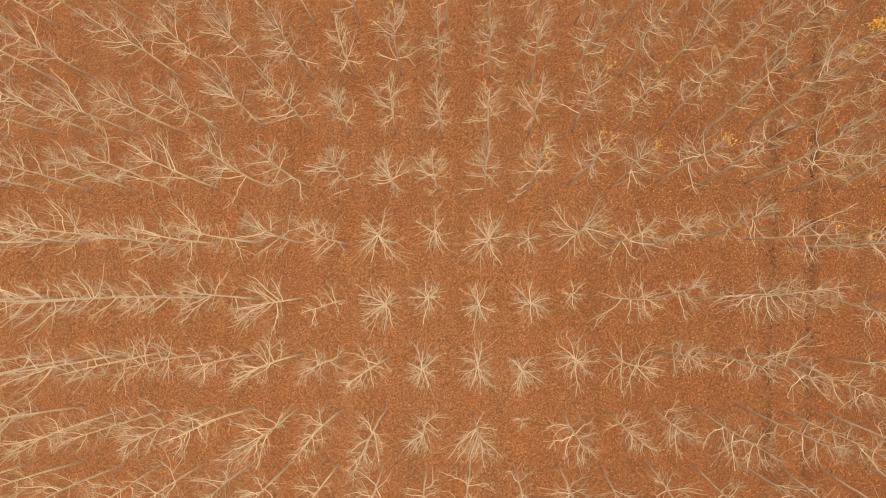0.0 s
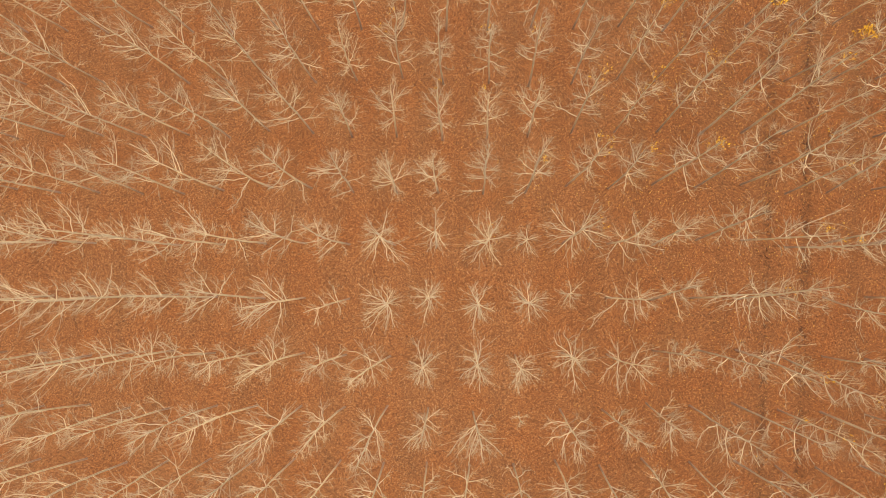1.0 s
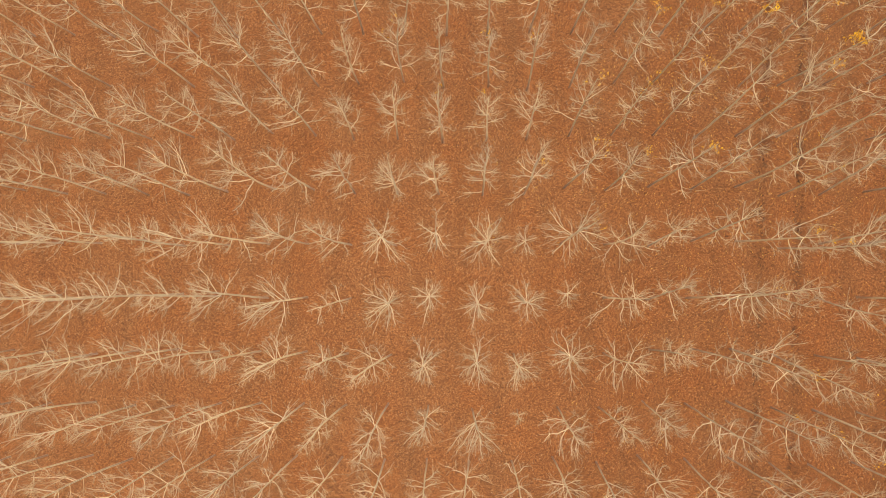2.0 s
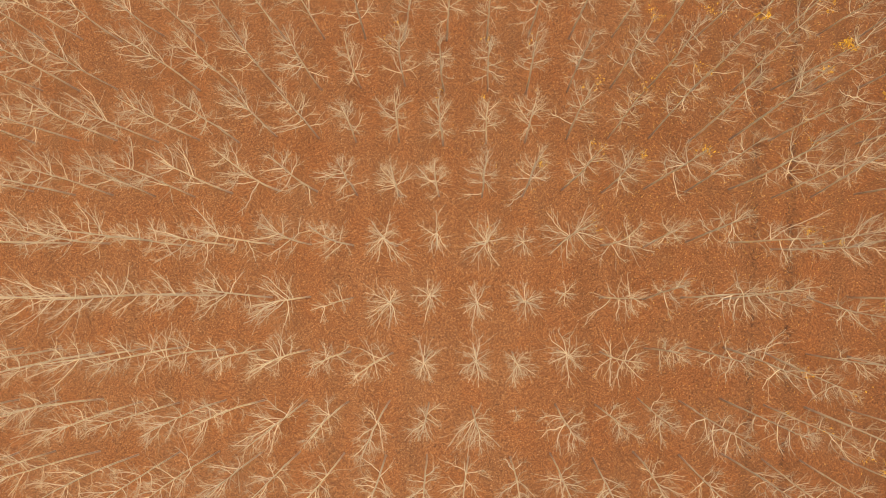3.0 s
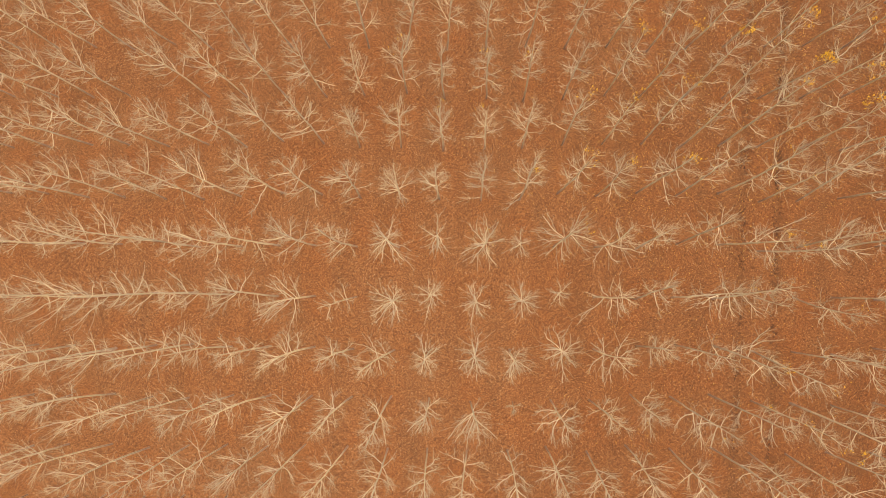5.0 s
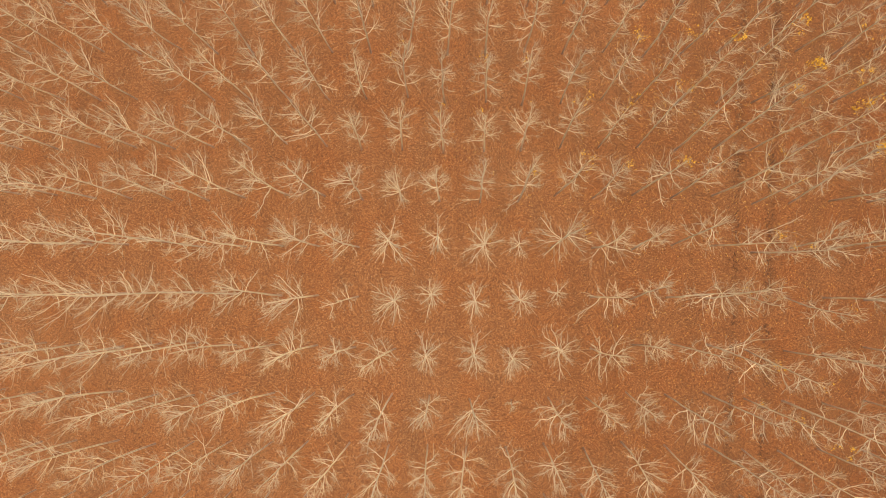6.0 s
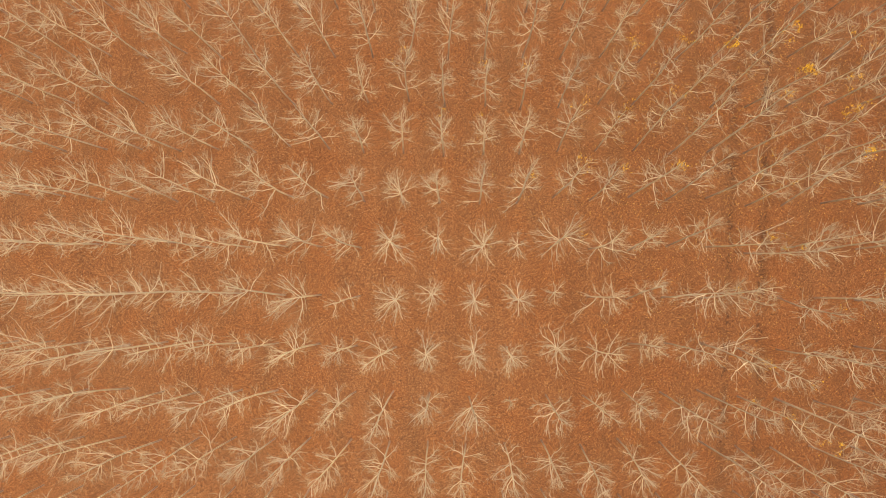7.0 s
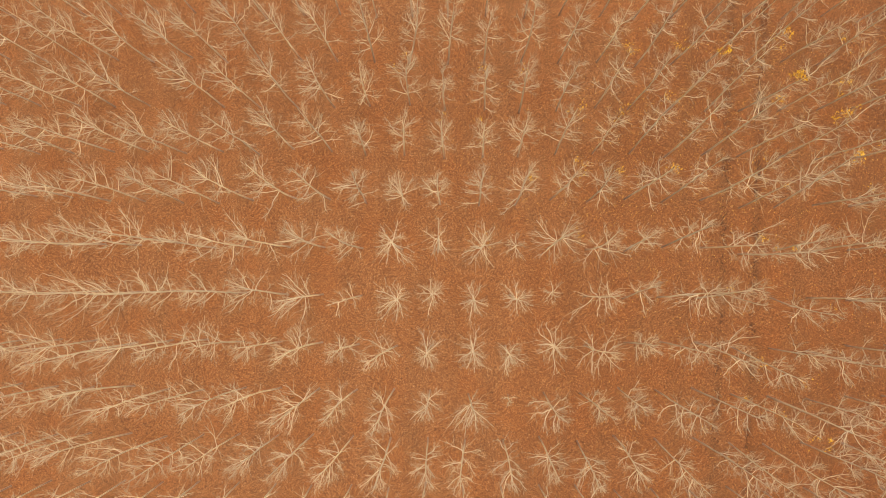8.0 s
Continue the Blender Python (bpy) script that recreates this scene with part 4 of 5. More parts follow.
shaped(-8, 2, (0.00, -0.03), (0.6, 129, 41, 1.56), (0.62, 247, 40, 1.58), (0.79, 151, 38, 2.13), (0.84, 269, 38, 2.07))
shaped(-8, 3, (0.00, -0.01), (0.51, 150, 54, 3.51), (0.54, 243, 41, 2.9), (0.57, 228, 41, 2.7), (0.7, 74, 39, 1.29))
shaped(-8, 4, (0.02, -0.06), (0.18, 128, 46, 1.81), (0.22, 244, 45, 1.7), (0.43, 238, 43, 1.23), (0.51, 128, 42, 1.37), (0.94, 235, 37, 1.1))
shaped(-7, 5, (-0.05, 0.15), (0.62, 96, 40, 2.33), (0.77, 225, 39, 1.1), (0.78, 132, 39, 1.7), (0.78, 218, 39, 1.7))
shaped(-8, 5, (-0.02, 0.03), (0.73, 279, 39, 1.77), (0.78, 90, 38, 2.24), (0.84, 285, 38, 1.43))
shaped(-5, -3, (0.01, 0.02), (0.35, 338, 44, 2.77), (0.54, 214, 41, 1.16), (0.58, 79, 41, 1.23), (0.71, 142, 39, 1.52), (0.74, 242, 39, 1.09), (0.75, 191, 39, 1.61))
shaped(-4, -3, (0.02, 0.02), (0.43, 223, 43, 2.02), (0.61, 231, 41, 1.65), (0.7, 195, 39, 2.46), (0.74, 160, 39, 1.88), (0.74, 59, 39, 1.39), (0.74, 138, 39, 1.41))
shaped(-3, -3, (0.00, -0.01), (0.57, 219, 41, 1.39), (0.61, 104, 41, 1.36), (0.78, 229, 39, 1.76), (0.8, 73, 38, 1.05))
shaped(-2, -3, (0.02, 0.02), (0.39, 80, 43, 2.65), (0.58, 231, 41, 1.88), (0.62, 195, 40, 1.84), (0.69, 76, 39, 1.36), (0.75, 168, 39, 1.22), (0.77, 159, 39, 1.54))
shaped(1, -3, (0.05, 0.00), (0.35, 233, 44, 1.81), (0.44, 150, 43, 1.02), (0.49, 9, 42, 1.08), (0.62, 82, 40, 1.73))
shaped(2, -3, (0.00, 0.00), (0.35, 220, 44, 1.43), (0.45, 152, 43, 1.06), (0.6, 147, 40, 1.25), (0.7, 54, 40, 0.98))
shaped(4, -3, (0.02, -0.01), (0.34, 226, 44, 1.15), (0.54, 213, 42, 1.57), (0.58, 273, 41, 1.99), (0.59, 358, 41, 1.65), (0.63, 185, 40, 1.64), (0.75, 127, 39, 1.26), (0.78, 288, 39, 1.25))
shaped(5, -3, (0.07, -0.04), (0.65, 231, 40, 2.42), (0.69, 123, 40, 1.11), (0.74, 12, 39, 1.13))
shaped(6, -3, (0.13, -0.07), (0.57, 197, 41, 1.76), (0.65, 300, 40, 1.7), (0.73, 126, 40, 1.2), (0.74, 324, 40, 0.88), (0.85, 195, 38, 2.75))
shaped(7, -3, (0.04, -0.03), (0.6, 278, 41, 1.81), (0.68, 143, 40, 2.31), (0.71, 358, 40, 0.85))
shaped(8, -2, (0.00, 0.00), (0.82, 176, 38, 2.16), (0.91, 115, 41, 2.1), (0.92, 300, 37, 1.35), (0.94, 43, 39, 1.64))
shaped(9, -1, (0.00, -0.01), (0.94, 105, 37, 1.31), (0.94, 319, 41, 1.66), (0.94, 178, 53, 2.28))
shaped(9, -2, (0.00, 0.00), (0.94, 127, 40, 1.53), (0.94, 325, 37, 1.16), (0.94, 47, 48, 2.25), (0.94, 144, 41, 1.55))
shaped(10, -2, (-0.01, 0.01), (0.86, 223, 42, 2.62), (0.94, 78, 42, 1.85), (0.94, 33, 37, 1.47), (0.94, 118, 37, 1.41))
shaped(10, -1, (0.02, -0.03), (0.87, 273, 37, 1.64), (0.94, 48, 45, 2.05), (0.94, 155, 45, 1.72))
shaped(10, 1, (0.00, 0.07), (0.41, 246, 43, 1.51), (0.48, 59, 42, 2.19), (0.55, 109, 41, 1.86), (0.55, 25, 42, 1.04))
shaped(11, 1, (-0.01, 0.06), (0.6, 147, 55, 3.04), (0.61, 97, 49, 3.05), (0.62, 334, 41, 1.19))
shaped(11, 2, (0.00, -0.02), (0.51, 58, 42, 1.55), (0.58, 336, 41, 1.49), (0.78, 136, 39, 2.37))
shaped(11, 3, (-0.02, -0.10), (0.37, 275, 43, 2.41), (0.43, 243, 43, 2.52), (0.49, 149, 43, 2.99))
shaped(12, 3, (-0.01, -0.10), (0.19, 77, 46, 1.07), (0.19, 273, 46, 1.65))
shaped(10, 4, (0.01, 0.03), (0.67, 13, 40, 2.47), (0.74, 213, 39, 2.48), (0.75, 187, 47, 3.01), (0.78, 279, 39, 2.09), (0.78, 123, 41, 3.01))
shaped(10, 5, (-0.02, -0.04), (0.66, 221, 40, 2.06), (0.68, 43, 40, 1.89), (0.79, 13, 38, 2.16), (0.81, 186, 38, 2.23))
shaped(9, 5, (-0.01, -0.02), (0.54, 32, 41, 1.23), (0.71, 209, 39, 1.49), (0.82, 246, 38, 0.99), (0.85, 37, 38, 1.83))
shaped(-3, 5, (-0.06, 0.06), (0.47, 62, 42, 2.34), (0.51, 135, 42, 2.21), (0.58, 250, 41, 1.73), (0.64, 201, 41, 1.88), (0.7, 230, 40, 1.79), (0.74, 153, 39, 1.26))
leafy(9, -2, (-0.3, -0.1, 8.8, 40), (-0.2, 0.2, 7.9, 16))
leafy(9, -3, (-1.1, -1.2, 8.7, 18))
leafy(8, -2, (1.5, 0.9, 10.8, 8))
leafy(6, -2, (0.4, 1, 11.4, 8), (0.7, 0.7, 11.4, 8))
leafy(7, -2, (0.4, 1.2, 11.2, 12), (0, 1.1, 11.2, 6))
leafy(10, -1, (-0.5, 1.4, 9.3, 16), (-0.2, 0.6, 8.2, 10), (-0.3, 1, 9.3, 12), (-0.3, 0.2, 9.3, 6), (-0.7, 0.5, 8.2, 6), (-0.2, 0.8, 10.3, 5))
leafy(8, -1, (-0.4, -0.1, 12.9, 8), (-0, 0.2, 11.6, 5))
leafy(8, 1, (-0.1, 0.3, 11, 9), (0.4, -0.2, 11, 5), (0, 0.9, 8.8, 4))
leafy(9, 1, (-0.5, 0.9, 8.3, 7))
leafy(6, -1, (-0.2, 0.4, 11.8, 8), (-0.2, 0.2, 10.6, 5), (0.2, 0.7, 11.8, 4))
leafy(6, 0, (-0.3, 0, 11.7, 8), (0.2, 0, 11.7, 9), (-0.3, 0.5, 10.5, 5))
leafy(4, 1, (0.5, 0, 10.9, 7))
leafy(4, 0, (-0.3, 0.5, 10.4, 7), (-0.1, -0, 11.5, 8), (0.1, -0.3, 10.4, 4))
leafy(5, 0, (0.2, -0, 10.6, 8), (0.6, -0.3, 10.6, 7))
leafy(5, -2, (-0.1, 0.9, 11, 9), (0.1, 0.2, 11, 8), (0.5, 0.2, 11, 4))
leafy(5, -1, (0.2, 0.2, 10.6, 9), (-0.2, -0, 9.5, 4))
leafy(4, -1, (0.1, -0.1, 11.2, 8), (-0.3, 0.2, 10.1, 5), (0.8, 0.9, 11.2, 4))
leafy(3, 0, (0.3, -0.2, 9.2, 5), (0.1, -0.3, 9.2, 4))
leafy(3, -2, (-0.1, -0, 10.2, 6))
leafy(8, 3, (0.3, 0.5, 10.7, 9))
leafy(10, 4, (-1.6, -0.6, 10.3, 10))
leafy(9, 4, (1.4, -1.4, 10.6, 8), (-0.2, 0.2, 8.5, 6))
leafy(9, 3, (0, -0.1, 10.8, 4), (1.3, 0.1, 10.8, 5))
leafy(10, 2, (0.1, 0.5, 8.8, 5))
leafy(0, -2, (-0.2, 0.2, 10.9, 5), (-0.9, -0.1, 9.8, 4))
leafy(1, -1, (0.3, 0.2, 11.1, 4))
leafy(2, -2, (-0.2, 0.2, 9.6, 5))
leafy(2, -1, (-0.1, 0.4, 10.8, 5))
leafy(7, 2, (0.4, 0, 11.6, 4))
leafy(8, 4, (-0.3, 1.2, 9.2, 4))
leafy(7, 4, (-0.7, -0.6, 11.1, 2))
leafy(2, 1, (-0.2, 0.3, 10.6, 3))
leafy(10, -3, (0.1, -0.9, 7.9, 8))
leafy(9, 0, (-0.9, 0.1, 8.6, 3))
leafy(8, 0, (-0.7, 0.2, 10.3, 4))
leafy(10, -2, (0.2, -0.6, 8.5, 10), (0.3, -1.1, 8.5, 8), (-0.5, 0.7, 10.7, 6), (-0.4, -0.3, 8.5, 4))
leafy(10, 0, (-0, -0.1, 11.5, 12), (0.1, -0.7, 11.5, 6), (0.7, 0.6, 11.5, 6), (-0.7, 0.7, 11.5, 4))
leafy(11, 0, (-0.7, 0.8, 8.3, 5))
leafy(11, -1, (-1, -0.3, 8.5, 5))


def plant_row(j, tall, lean_x, lean_y, dx, dy):
    """One row of trees, west to east: heights, how far each top leans from its foot, and how far each foot is off the planting grid."""
    for k, h in enumerate(tall):
        if h < 1:
            continue
        i = k - 11
        x, y = OX + SX * i + SKEW * j + dx[k], OY - SY * j + dy[k]
        foot = (x, y, float(height(np.array(x), np.array(y))))
        bow, limbs = SHAPES.get((i, j), ((0.0, 0.0), None))
        poplar(1000 + 40 * (j + 10) + i, foot, h, (lean_x[k], lean_y[k]), bow, limbs, 0.86 if i > 5 and j < 1 else 1.0, TUFTS.get((i, j), ()))


plant_row(-4,
          [10.9, 9.9, 10.3, 10.6, 10.1, 10.8, 11.1, 10.8, 10.9, 11, 10.1, 10.6, 10.5, 11.1, 10.2, 9.8, 10.7, 10.7, 10.4, 10.4, 10.4, 11.1, 9.7, 11.1, 10],
          [-0.11, -0.17, -0.13, 0.19, -0.1, -0.05, 0.12, -0.19, -0.22, 0.04, 0.12, 0.14, 0.15, -0.43, -0.24, -0.07, 0.23, 0.27, 0.12, 0.15, 0.16, 0.04, -0.07, 0.21, 0.13],
          [0.16, 0.91, 0.04, 0.21, 0.21, 0.45, 0.27, -0.08, 0.26, 0.47, 0.21, 0.35, -0.16, 0.15, 0.32, -0.09, 0.32, -0.04, 0, 0.29, 0.09, 0.76, 0.13, -0.01, 0.66],
          [0.24, -0.03, 0.03, -0.05, 0, 0.06, -0.11, 0.08, 0.03, -0.01, -0.02, -0.09, -0.2, -0.11, 0.04, -0.13, 0.2, -0.08, -0.07, -0.21, -0.04, 0.02, 0.18, 0.06, -0.12],
          [-0.31, -0.24, -0.04, 0.06, 0.19, 0.23, -0.04, -0.34, 0.08, 0.17, -0.11, 0.03, 0.01, 0.09, -0.07, 0.17, 0.09, -0.1, -0.04, 0, 0.04, -0.01, 0.18, -0.27, -0.1])
plant_row(-3,
          [10.1, 10.2, 10.1, 10.9, 10.9, 10.5, 10.9, 10.9, 11, 11.5, 11.2, 11.3, 11.3, 10.7, 11.6, 11.5, 10.4, 11.1, 10.9, 11.4, 10.8, 9.7, 9.9, 9.6, 10.7],
          [0.35, -0.16, 0.3, -0.08, 0.09, -0.2, -0.25, 0.35, -0.26, -0.45, 0.26, 1.27, 0.42, -0.04, -0.35, 0.07, -0.28, -0.47, -0.04, 0.02, -0.25, -0.09, -0.11, -0.08, 0],
          [0.4, 0.55, 0.34, 0.11, 0.36, -0.18, 0, 0.53, 0.09, 0.29, 0.46, 0.53, 0.4, 0.13, 0.63, 0.48, 0.24, 0.77, 0.28, 0.46, 0.52, -0.19, 0.68, 0.28, 0.57],
          [-0.02, 0.16, 0.08, -0.05, -0.08, 0.06, -0.03, -0.14, 0.06, 0, 0.01, -0.18, 0.01, -0.06, -0.04, -0.05, 0.1, 0.2, 0.1, 0.02, 0.13, 0.02, -0.03, 0.12, 0.09],
          [0.09, -0.13, -0.04, 0.06, -0.11, 0.3, -0.07, -0.16, 0.1, 0.04, 0.02, -0.05, -0.09, -0.1, 0.1, -0.02, 0.08, -0.25, -0.06, 0.1, 0.12, 0.19, -0.02, 0.26, -0.07])
plant_row(-2,
          [10.7, 10.4, 9.9, 11, 10, 0, 11.7, 11.1, 11.3, 11.2, 9.9, 10.8, 10.5, 10.6, 11.3, 10.9, 11, 11.4, 11.2, 10.7, 9.7, 10.6, 10.8, 10.6, 10.3],
          [-0.19, 0.03, 0.12, -0.03, 0.19, 0, -0.37, -0.08, 0.04, 0.14, 0.49, 0.59, -0.09, -0.35, -0.57, -0.31, -0.35, -0.24, -0.27, -0.54, 0.57, 0.11, -0.13, -0.2, 0.03],
          [0.11, 0.37, -0.08, 0.32, 0.14, 0, 0.08, 0.24, 0.47, 0.53, 0.03, 0.37, 0.08, 0.17, 0.63, 0.44, 0.56, 0.72, 0.7, 0.97, 0.09, 0.38, 0.23, 0.09, 0.35],
          [-0.08, -0.14, 0.2, 0.02, -0.19, -0.21, -0.1, -0.07, 0.01, -0.03, -0.12, 0.12, -0.02, 0.2, -0.02, -0.02, 0.13, -0.23, -0.02, 0.06, -0.21, -0.02, 0.07, -0.07, -0.01],
          [0.13, 0.02, 0.03, -0.03, 0.09, 0.08, 0.04, -0.02, -0.02, 0.04, 0.18, 0.32, -0.1, -0.03, -0.26, -0.14, 0.15, 0.02, -0.13, -0.06, -0.03, 0.01, 0.09, 0.21, 0.28])
plant_row(-1,
          [11.2, 10.4, 10.9, 11.7, 11.2, 11.3, 11.3, 11.3, 11, 11.7, 10.2, 10.9, 11.1, 10.7, 10.9, 11.2, 10.5, 11.8, 12.2, 12.9, 9.9, 10.2, 10.5, 10.7, 10.1],
          [0.15, -0.02, 0.2, -0.35, -0.11, -0.26, -0.2, -0.09, 0.06, -0.12, 0.59, 0.65, -0.08, -0.44, -0.52, -0.44, -0.45, -0.31, -0.3, 0.03, 0.51, -0.02, 0.37, 0.01, -0.27],
          [0.28, 0.26, 0.4, 0.01, 0.46, -0.04, 0.17, 0.43, 0.49, 0.66, 0.27, 0.58, 0.46, 0.26, 0.59, 0.82, 0.59, 1.25, 1.54, 1.41, 0.71, 0.91, 0.07, -0.2, 0.32],
          [0, 0.07, -0.11, 0.15, 0, 0.07, 0.09, 0.03, -0.16, -0.03, -0.29, -0.12, 0.08, 0.24, 0.08, 0.1, 0.11, 0.09, -0.03, -0.02, -0.22, 0.06, 0.02, 0.22, -0.07],
          [0.27, -0.14, -0.09, 0.09, 0.1, -0.01, 0.15, -0.04, 0.4, 0.23, -0.03, -0.05, -0.28, -0.13, -0.08, 0.16, 0.21, 0.23, -0.01, 0.15, 0.04, -0.07, -0.18, -0.01, 0.02])
plant_row(0,
          [11.1, 9.6, 9.8, 11.2, 10.9, 10.6, 11.4, 11.8, 11.9, 11.5, 10.7, 10.7, 10.9, 11.6, 11.4, 11.5, 10.5, 11.7, 11.9, 12.9, 10.7, 11.5, 10.3, 10, 11],
          [0.17, -0.23, 0.11, -0.16, -0.05, 0.12, -0.08, -0.32, -0.35, -0.28, 0.44, 0.38, -0.02, -0.18, -0.2, 0.21, -0.45, 0.18, -0.03, 0.28, 0.12, -0.4, -0.26, 0.13, 0.16],
          [0.16, -0.01, 0.16, 0.37, 0.47, 0.83, 0.75, 0.61, 0.85, 0.7, 0.87, 0.59, 0.64, 1.23, 1.15, 0.84, 0.96, 0.81, 1.54, 1.47, 1.38, 2.41, -0.06, 0.23, 0.32],
          [-0.08, 0.11, 0, 0.1, -0.07, 0.08, 0, -0.19, 0.25, 0.06, -0.02, 0.08, -0.01, 0.12, 0.04, -0.09, -0.18, -0.11, -0.12, 0, 0.09, -0.08, 0.04, -0.06, 0.35],
          [-0.2, 0.18, 0.11, -0.15, -0.16, -0.26, -0.27, -0.02, 0.19, 0.12, -0.14, -0.21, -0.22, -0.29, -0.23, 0.23, 0.06, 0.31, 0.11, 0.29, -0.34, -0.28, -0.06, -0.13, 0.11])
plant_row(1,
          [10, 10.9, 10.4, 11.6, 11, 11.9, 10.7, 11.3, 11.9, 11.4, 11.4, 10.7, 8.5, 10.5, 7.2, 10.8, 10.5, 9.8, 10.7, 10.9, 10.3, 10.2, 10.4, 9.7, 10.1],
          [-0.61, -0.24, 0.02, -0.35, -0.15, -0.39, -0.08, -0.34, -0.62, -0.45, -0.64, -0.32, 0.18, 0.33, -0.31, 0.14, -0.14, -0.48, -0.08, 0.18, 0.44, -0.13, -0.06, 0.27, 0.16],
          [0.41, 0.56, 0.23, -0.25, 0.65, 0.26, 0.31, 0.31, 0.35, 0.86, 0.65, 0.54, 1.1, 0, 0.11, 0.77, 0.83, 0.99, 1.12, -0.2, -0.08, 0.66, 0.48, 0.41, 0.28],
          [-0.08, -0.07, -0.13, 0.01, -0.1, 0.07, -0.04, 0.09, 0.03, -0.2, -0.09, 0.14, -0.01, -0.11, -0.08, -0.15, -0.06, 0.02, 0.05, 0.15, 0.12, 0.08, 0.05, -0.03, -0.01],
          [0.13, 0.18, 0.02, 0.1, 0.07, 0.28, -0.11, -0.05, 0.02, 0.02, -0.04, -0.08, -0.31, 0.18, -0.08, 0.07, 0, -0.14, 0.24, 0.23, -0.26, 0.03, -0.01, 0.13, -0.23])
plant_row(2,
          [9.8, 11.2, 10.5, 10.7, 10.8, 11.3, 11.4, 11.3, 12, 11.4, 8.2, 10.2, 10.3, 10.2, 10.3, 6.3, 10.4, 9.8, 11.6, 11.3, 7, 9.6, 10.6, 10.9, 10.5],
          [-0.19, -0.03, 0.29, -0.1, -0.16, -0.26, -0.36, -0.39, -0.81, -0.57, -0.63, 0.22, -0.18, -0.31, -0.17, -0.59, 0.09, -0.21, 0.5, 0.35, -0.81, -0.33, -0.24, 0.09, -0.09],
          [0.52, 0.54, 0.45, 0.08, 0.32, 0.08, 0.22, 0.56, 1.05, -0.03, -0.29, 0.27, 0.31, 0.15, -0.05, 0.57, 0.44, 1.33, 0.75, 1.24, -0.3, -0.77, 0.38, 0.24, 0.15],
          [0.07, 0.02, 0.06, 0.09, 0.07, -0.09, 0.03, -0.25, 0.12, -0.05, 0.05, 0.3, 0.05, 0.07, -0.02, 0.15, 0.01, 0.12, -0.16, -0.13, 0.01, -0.13, -0.21, -0.05, 0],
          [-0.06, -0.06, -0.09, 0.14, 0.09, 0.18, 0.24, 0.08, -0.04, 0, -0.06, -0.06, 0.09, -0.06, 0.12, 0.01, 0.02, -0.13, 0.01, -0.07, 0.06, 0.1, 0.07, -0.1, 0.13])
plant_row(3,
          [9.9, 10.5, 9.8, 10.8, 12.9, 11.6, 11.6, 11, 10.7, 11.6, 10.6, 11.2, 10.2, 10.2, 9.9, 9.3, 10.1, 9.1, 10.4, 10.6, 10.7, 9.5, 11.1, 10.9, 10.8],
          [-0.01, 0.14, 0.52, -0.19, -0.82, -0.49, -0.47, -0.47, -0.39, -0.78, -0.54, -1.06, -0.34, -0.2, -0.4, -0.52, 0.19, -0.36, 0.09, -0.06, -0.21, -0.07, -0.08, 0.35, 0.14],
          [0.22, 0.11, 0.23, 0.36, 0.02, 0.54, 0.37, 0.74, 0.73, 0.16, 0.55, 0.13, 0.27, 0.1, 0.27, 0.7, 0.7, 0.82, 0.32, -0.44, -0.87, 0.57, 0.16, 0.47, 0],
          [0.14, 0.1, -0.01, -0.14, 0, 0.03, -0.13, -0.2, -0.19, 0.1, 0.04, 0.13, 0.02, 0.1, -0.17, 0.07, 0.16, 0.36, 0.25, 0.04, 0, -0.07, -0.12, -0.02, 0.08],
          [0.12, -0.05, -0.01, -0.06, -0.27, 0, 0.09, -0.07, -0.03, -0.06, -0.18, -0.27, -0.15, 0.13, -0.17, 0, -0.09, 0.16, 0.23, 0.23, -0.13, -0.19, -0.36, 0.1, 0.13])
plant_row(4,
          [11, 9.8, 10, 9.9, 10.9, 11.1, 11, 11.4, 11.2, 12.1, 11.1, 11.9, 9.9, 10.2, 4, 9.9, 10, 9.3, 11.1, 11.4, 10.5, 12.9, 9.9, 9.9, 9.7],
          [0.02, -0.05, 0.05, -0.02, -0.53, -0.35, -0.55, -0.58, -0.83, -0.74, -0.54, -0.4, -0.01, 0.31, -0.14, -0.35, 0.06, -0.49, 0.18, 0.35, 0.03, 0.58, 0.01, -0.01, 0.1],
          [0.36, 0.31, 0.63, 0.41, 1.15, 0.26, 0.82, 0.36, 0.83, -0.23, -0.01, -0.73, 0.3, 0.19, 0.13, 0.09, 0.32, 0.12, -0.21, 0.02, -0.08, -0.49, 0.21, 0.36, 0.54],
          [0.1, 0.04, -0.05, -0.11, 0.18, -0.01, -0.21, 0.15, 0, 0.1, 0.13, 0.12, -0.05, 0.05, 0.23, 0.07, -0.03, 0.01, -0.02, -0.08, 0.03, -0.05, -0.04, 0.08, -0.01],
          [0.01, 0.2, 0.02, 0.01, 0.09, -0.12, -0.15, 0.05, 0.06, 0.07, -0.01, 0.09, -0.06, -0.29, -0.28, -0.12, -0.11, 0.35, 0.21, 0.37, -0.07, -0.22, -0.36, -0.14, -0.06])
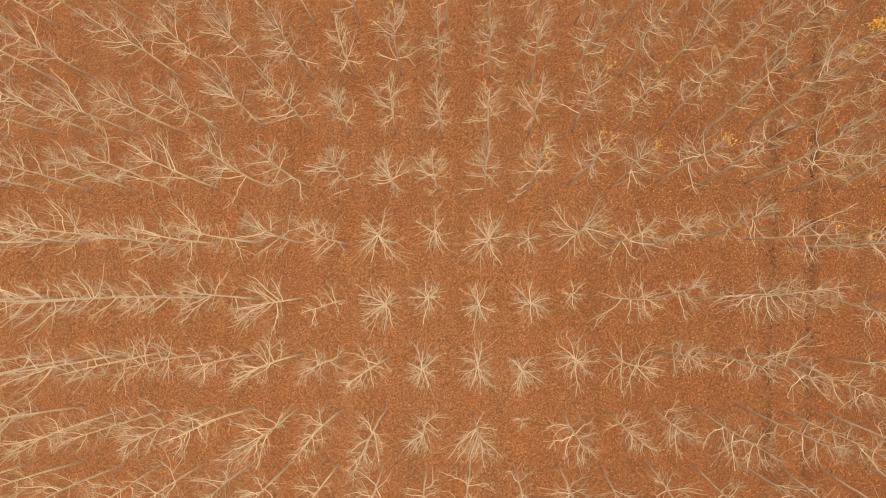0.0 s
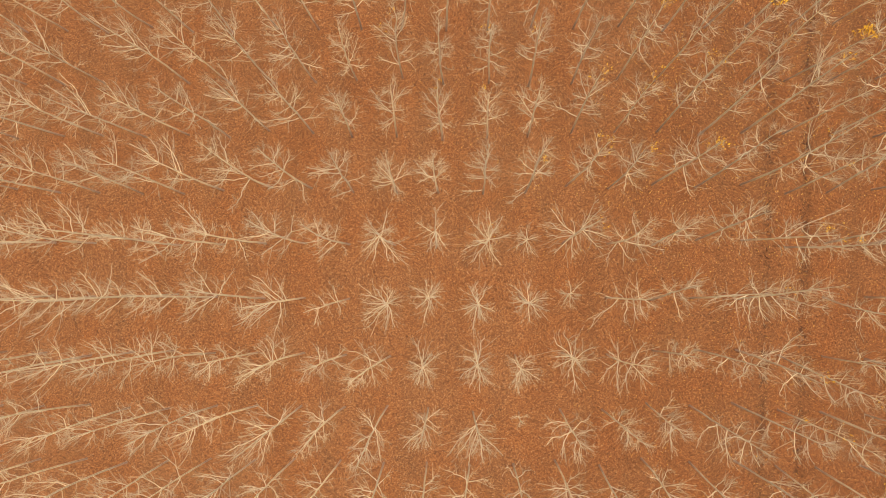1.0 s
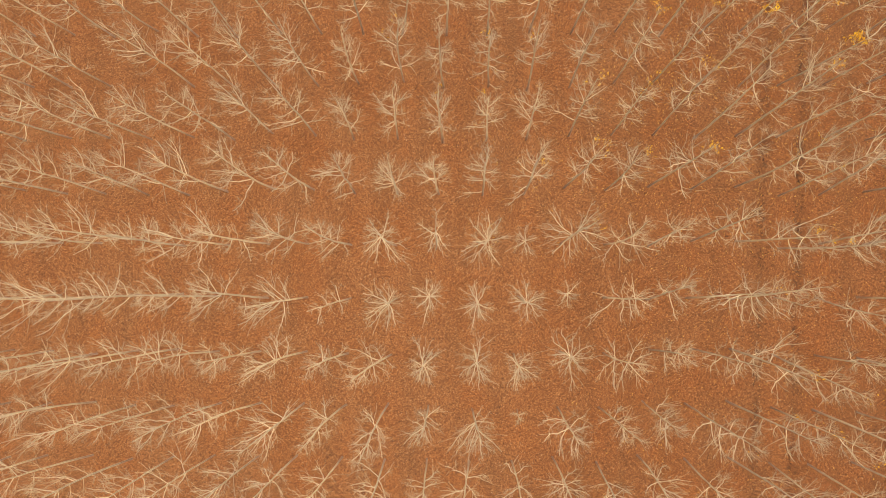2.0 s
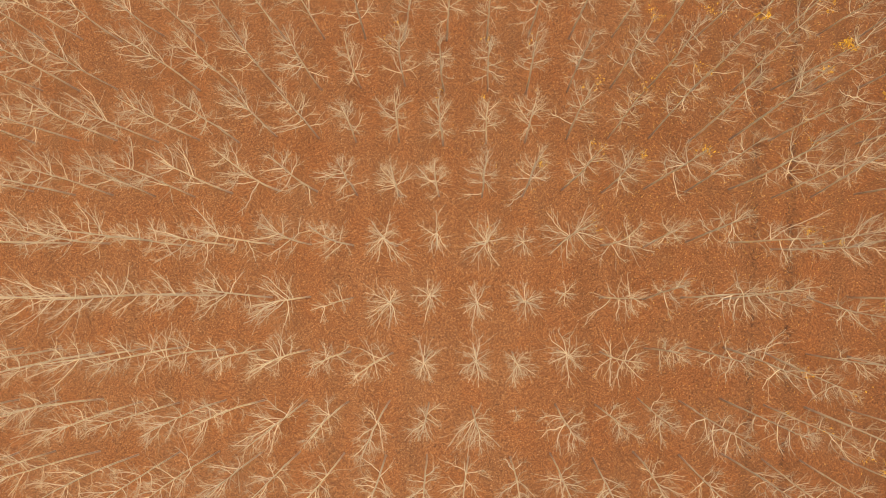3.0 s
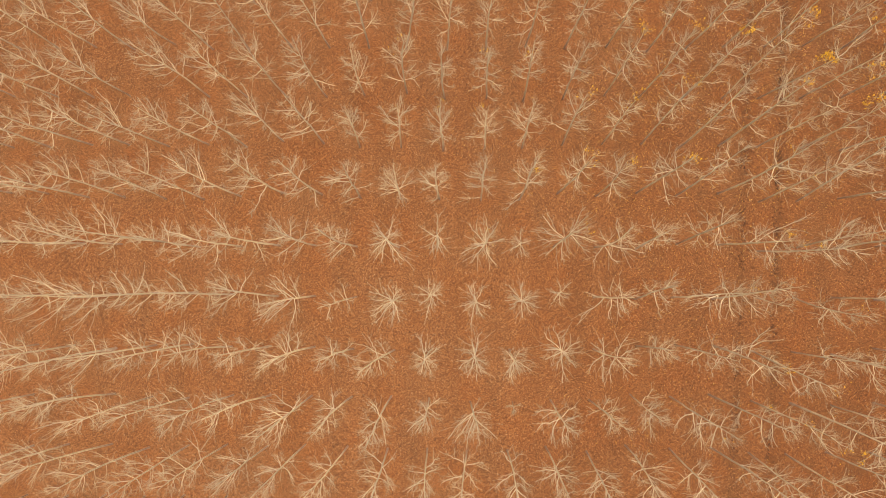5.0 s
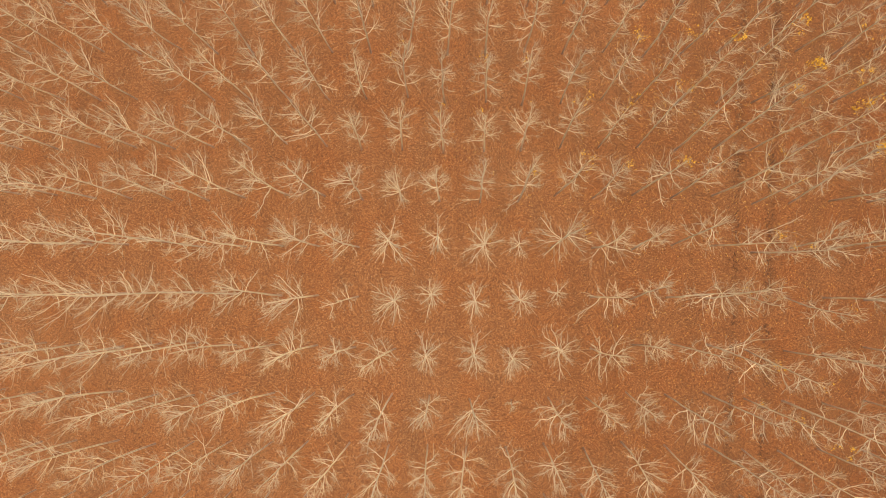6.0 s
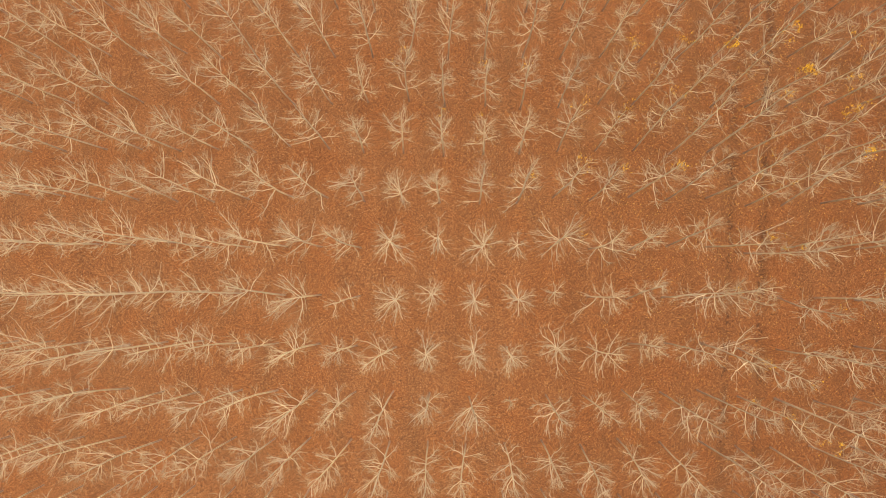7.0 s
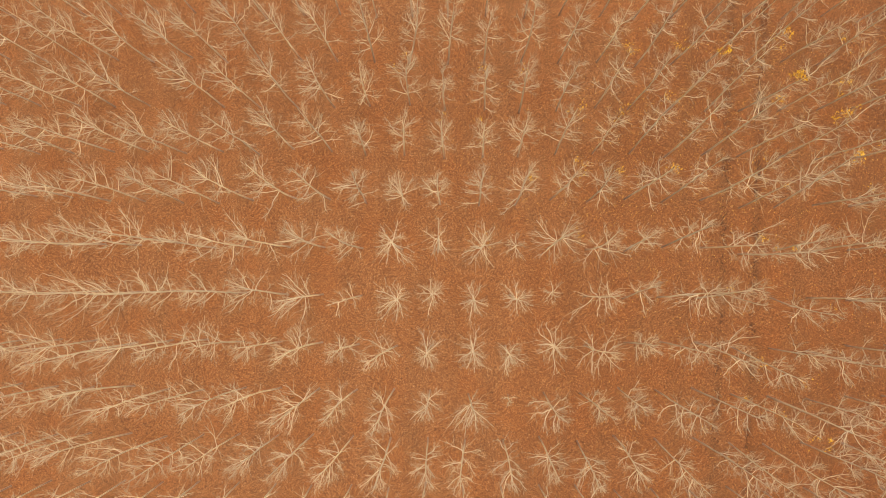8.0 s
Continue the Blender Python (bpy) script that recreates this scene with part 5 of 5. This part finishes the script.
plant_row(5,
          [11, 9.6, 10.9, 10.1, 11.3, 11.3, 11.5, 10.6, 10.5, 11, 11.3, 11.1, 10.7, 10.8, 10.7, 10.5, 10.4, 10.3, 11.3, 11.1, 10.8, 11.5, 10.9, 9.9, 9.8],
          [-0.19, -0.24, 0.05, -0.24, -0.76, -0.56, -0.4, -0.33, -0.35, -0.55, -0.88, -0.06, 0.23, -0.56, -0.27, -0.11, -0.59, -0.63, -0.08, 0.28, -0.21, 0.14, 0.25, -0.17, 0.12],
          [0.19, 0.48, 0.41, 0.69, 1.05, 0.44, -0.09, 0.26, 0.29, 0.09, -0.03, -0.4, -0.23, -0.24, -0.24, -0.11, -0.43, -0.52, -0.62, 0, -0.56, -0.32, 0.27, 0.17, 0.25],
          [0.04, -0.03, 0.2, -0.09, 0.2, 0.01, -0.04, -0.09, 0.01, -0.18, 0.03, 0.04, 0.02, -0.01, -0.01, -0.12, -0.07, -0.19, 0.09, 0.17, 0.03, -0.27, -0.26, -0.05, -0.06],
          [0.02, 0.04, -0.03, 0.1, 0.12, -0.12, 0.05, 0.16, 0.08, 0.19, 0.1, -0.04, -0.02, -0.16, -0.09, 0.17, -0.12, 0.35, 0.15, 0.22, -0.13, -0.2, -0.04, -0.02, -0.21])
plant_row(6,
          [11, 11.1, 10.4, 10.3, 10.8, 10.9, 10.1, 10.4, 10.3, 10.3, 9.6, 10.5, 10.7, 10.2, 10.6, 9.8, 11, 9.9, 11.1, 9.9, 10.1, 10.3, 10.9, 10.4, 9.8],
          [0.35, 0.21, 0.15, -0.12, -0.15, 0.22, 0.22, 0.16, 0.25, 0.15, -0.27, 0.33, -0.18, 0.15, -0.06, 0.27, 0.2, 0.21, -0.28, -0.01, 0.25, -0.42, -0.17, 0.17, -0.07],
          [0.45, 0.16, 0.29, 0.35, -0.18, 0.09, 0.2, 0.05, 0.2, 0.09, 0.3, 0.32, 0.25, 0.12, 0.09, 0.3, 0.15, 0.29, 0.03, 0.22, 0.24, 0.13, 0.35, 0.76, 0.52],
          [0.14, -0.27, -0.03, 0.1, -0.05, -0.05, -0.1, 0.09, 0.04, -0.09, 0.14, 0.08, 0.06, -0.02, 0.02, 0.06, -0.06, 0.05, 0, -0.02, -0.03, -0.06, 0.09, -0.09, 0.11],
          [-0.11, -0.4, 0.07, 0.06, 0.16, 0.05, 0.15, 0.08, 0, -0.09, 0.03, -0.21, 0.29, -0.02, -0.02, 0.17, 0.18, -0.15, -0.05, -0.1, 0.2, -0.17, 0.19, 0.1, 0.28])

# ---- clods of damp soil in the wheel ruts ----
def clods(rng, count):
    """Flattened lumps, thick in some stretches of the ruts and missing in others."""
    y = rng.uniform(-24, 26, count * 4)
    spell = np.sin(y * 0.9 + 1.3) + np.sin(y * 0.37) + 0.8 * np.sin(y * 2.3 + 0.5)
    y = y[spell + 0.05 * y + rng.normal(0, 0.6, len(y)) > 0.7][:count]
    n = len(y)
    x = np.array(RUT_X)[(rng.uniform(0, 1, n) > 0.36).astype(int)] + RUT_SLOPE * y + rng.normal(0, 0.17, n)
    size = rng.uniform(0.018, 0.055, n)
    shape = np.array([(1, 0, 0), (0, 1, 0), (-1, 0, 0), (0, -1, 0), (0, 0, 0.7), (0, 0, -0.5)])
    verts = shape[None] * size[:, None, None] * rng.uniform(0.6, 1.35, (n, 6, 1)) + rng.normal(0, 0.006, (n, 6, 3))
    verts += np.stack([x, y, height(x, y) + 0.02 + 0.3 * size], 1)[:, None, :]
    tri = np.array([(0, 1, 4), (1, 2, 4), (2, 3, 4), (3, 0, 4), (1, 0, 5), (2, 1, 5), (3, 2, 5), (0, 3, 5)])
    me = mesh_from("soil_clod", verts.reshape(-1, 3), (np.arange(n)[:, None, None] * 6 + tri[None]).reshape(-1, 3))
    me.materials.append(SOIL)
    tagged(new("soil_clod", me), "dark damp soil clods lying in the wheel ruts", "soil", kind="stuff")


clods(np.random.default_rng(9), 850)

# ---- fallen leaves ----
rng = np.random.default_rng(5)
N = 300000
scatter("leaf_litter", "deep layer of dry rust-brown poplar leaves", rng, rng.uniform(-40, 42, N), rng.uniform(-24, 24, N), rng.uniform(0.025, 0.060, N), LITTER)


def golden(rng):
    """Freshly fallen golden leaves, thick under the trees that still shed."""
    xs, ys = [rng.uniform(8, 36, 1300), rng.uniform(12, 36, 2000)], [rng.uniform(-22, 22, 1300), rng.triangular(-6, 20, 22, 2000)]
    for (i, j), tufts in TUFTS.items():
        k = 25 + sum(q[3] for q in tufts) // 2
        xs.append(OX + SX * i + SKEW * j + rng.normal(0, 1.1, k))
        ys.append(OY - SY * j + rng.normal(0, 1.1, k))
    for k in range(32):
        cx, cy, m = rng.uniform(10, 34), rng.uniform(-20, 20), rng.integers(8, 30)
        xs.append(cx + rng.normal(0, 0.7, m))
        ys.append(cy + rng.normal(0, 0.9, m))
    x, y = np.concatenate(xs), np.concatenate(ys)
    scatter("golden_leaf_litter", "freshly fallen golden leaves strewn on brown litter", rng, x, y, rng.uniform(0.025, 0.065, len(x)), GOLD, 0.3, 0.04)


golden(rng)
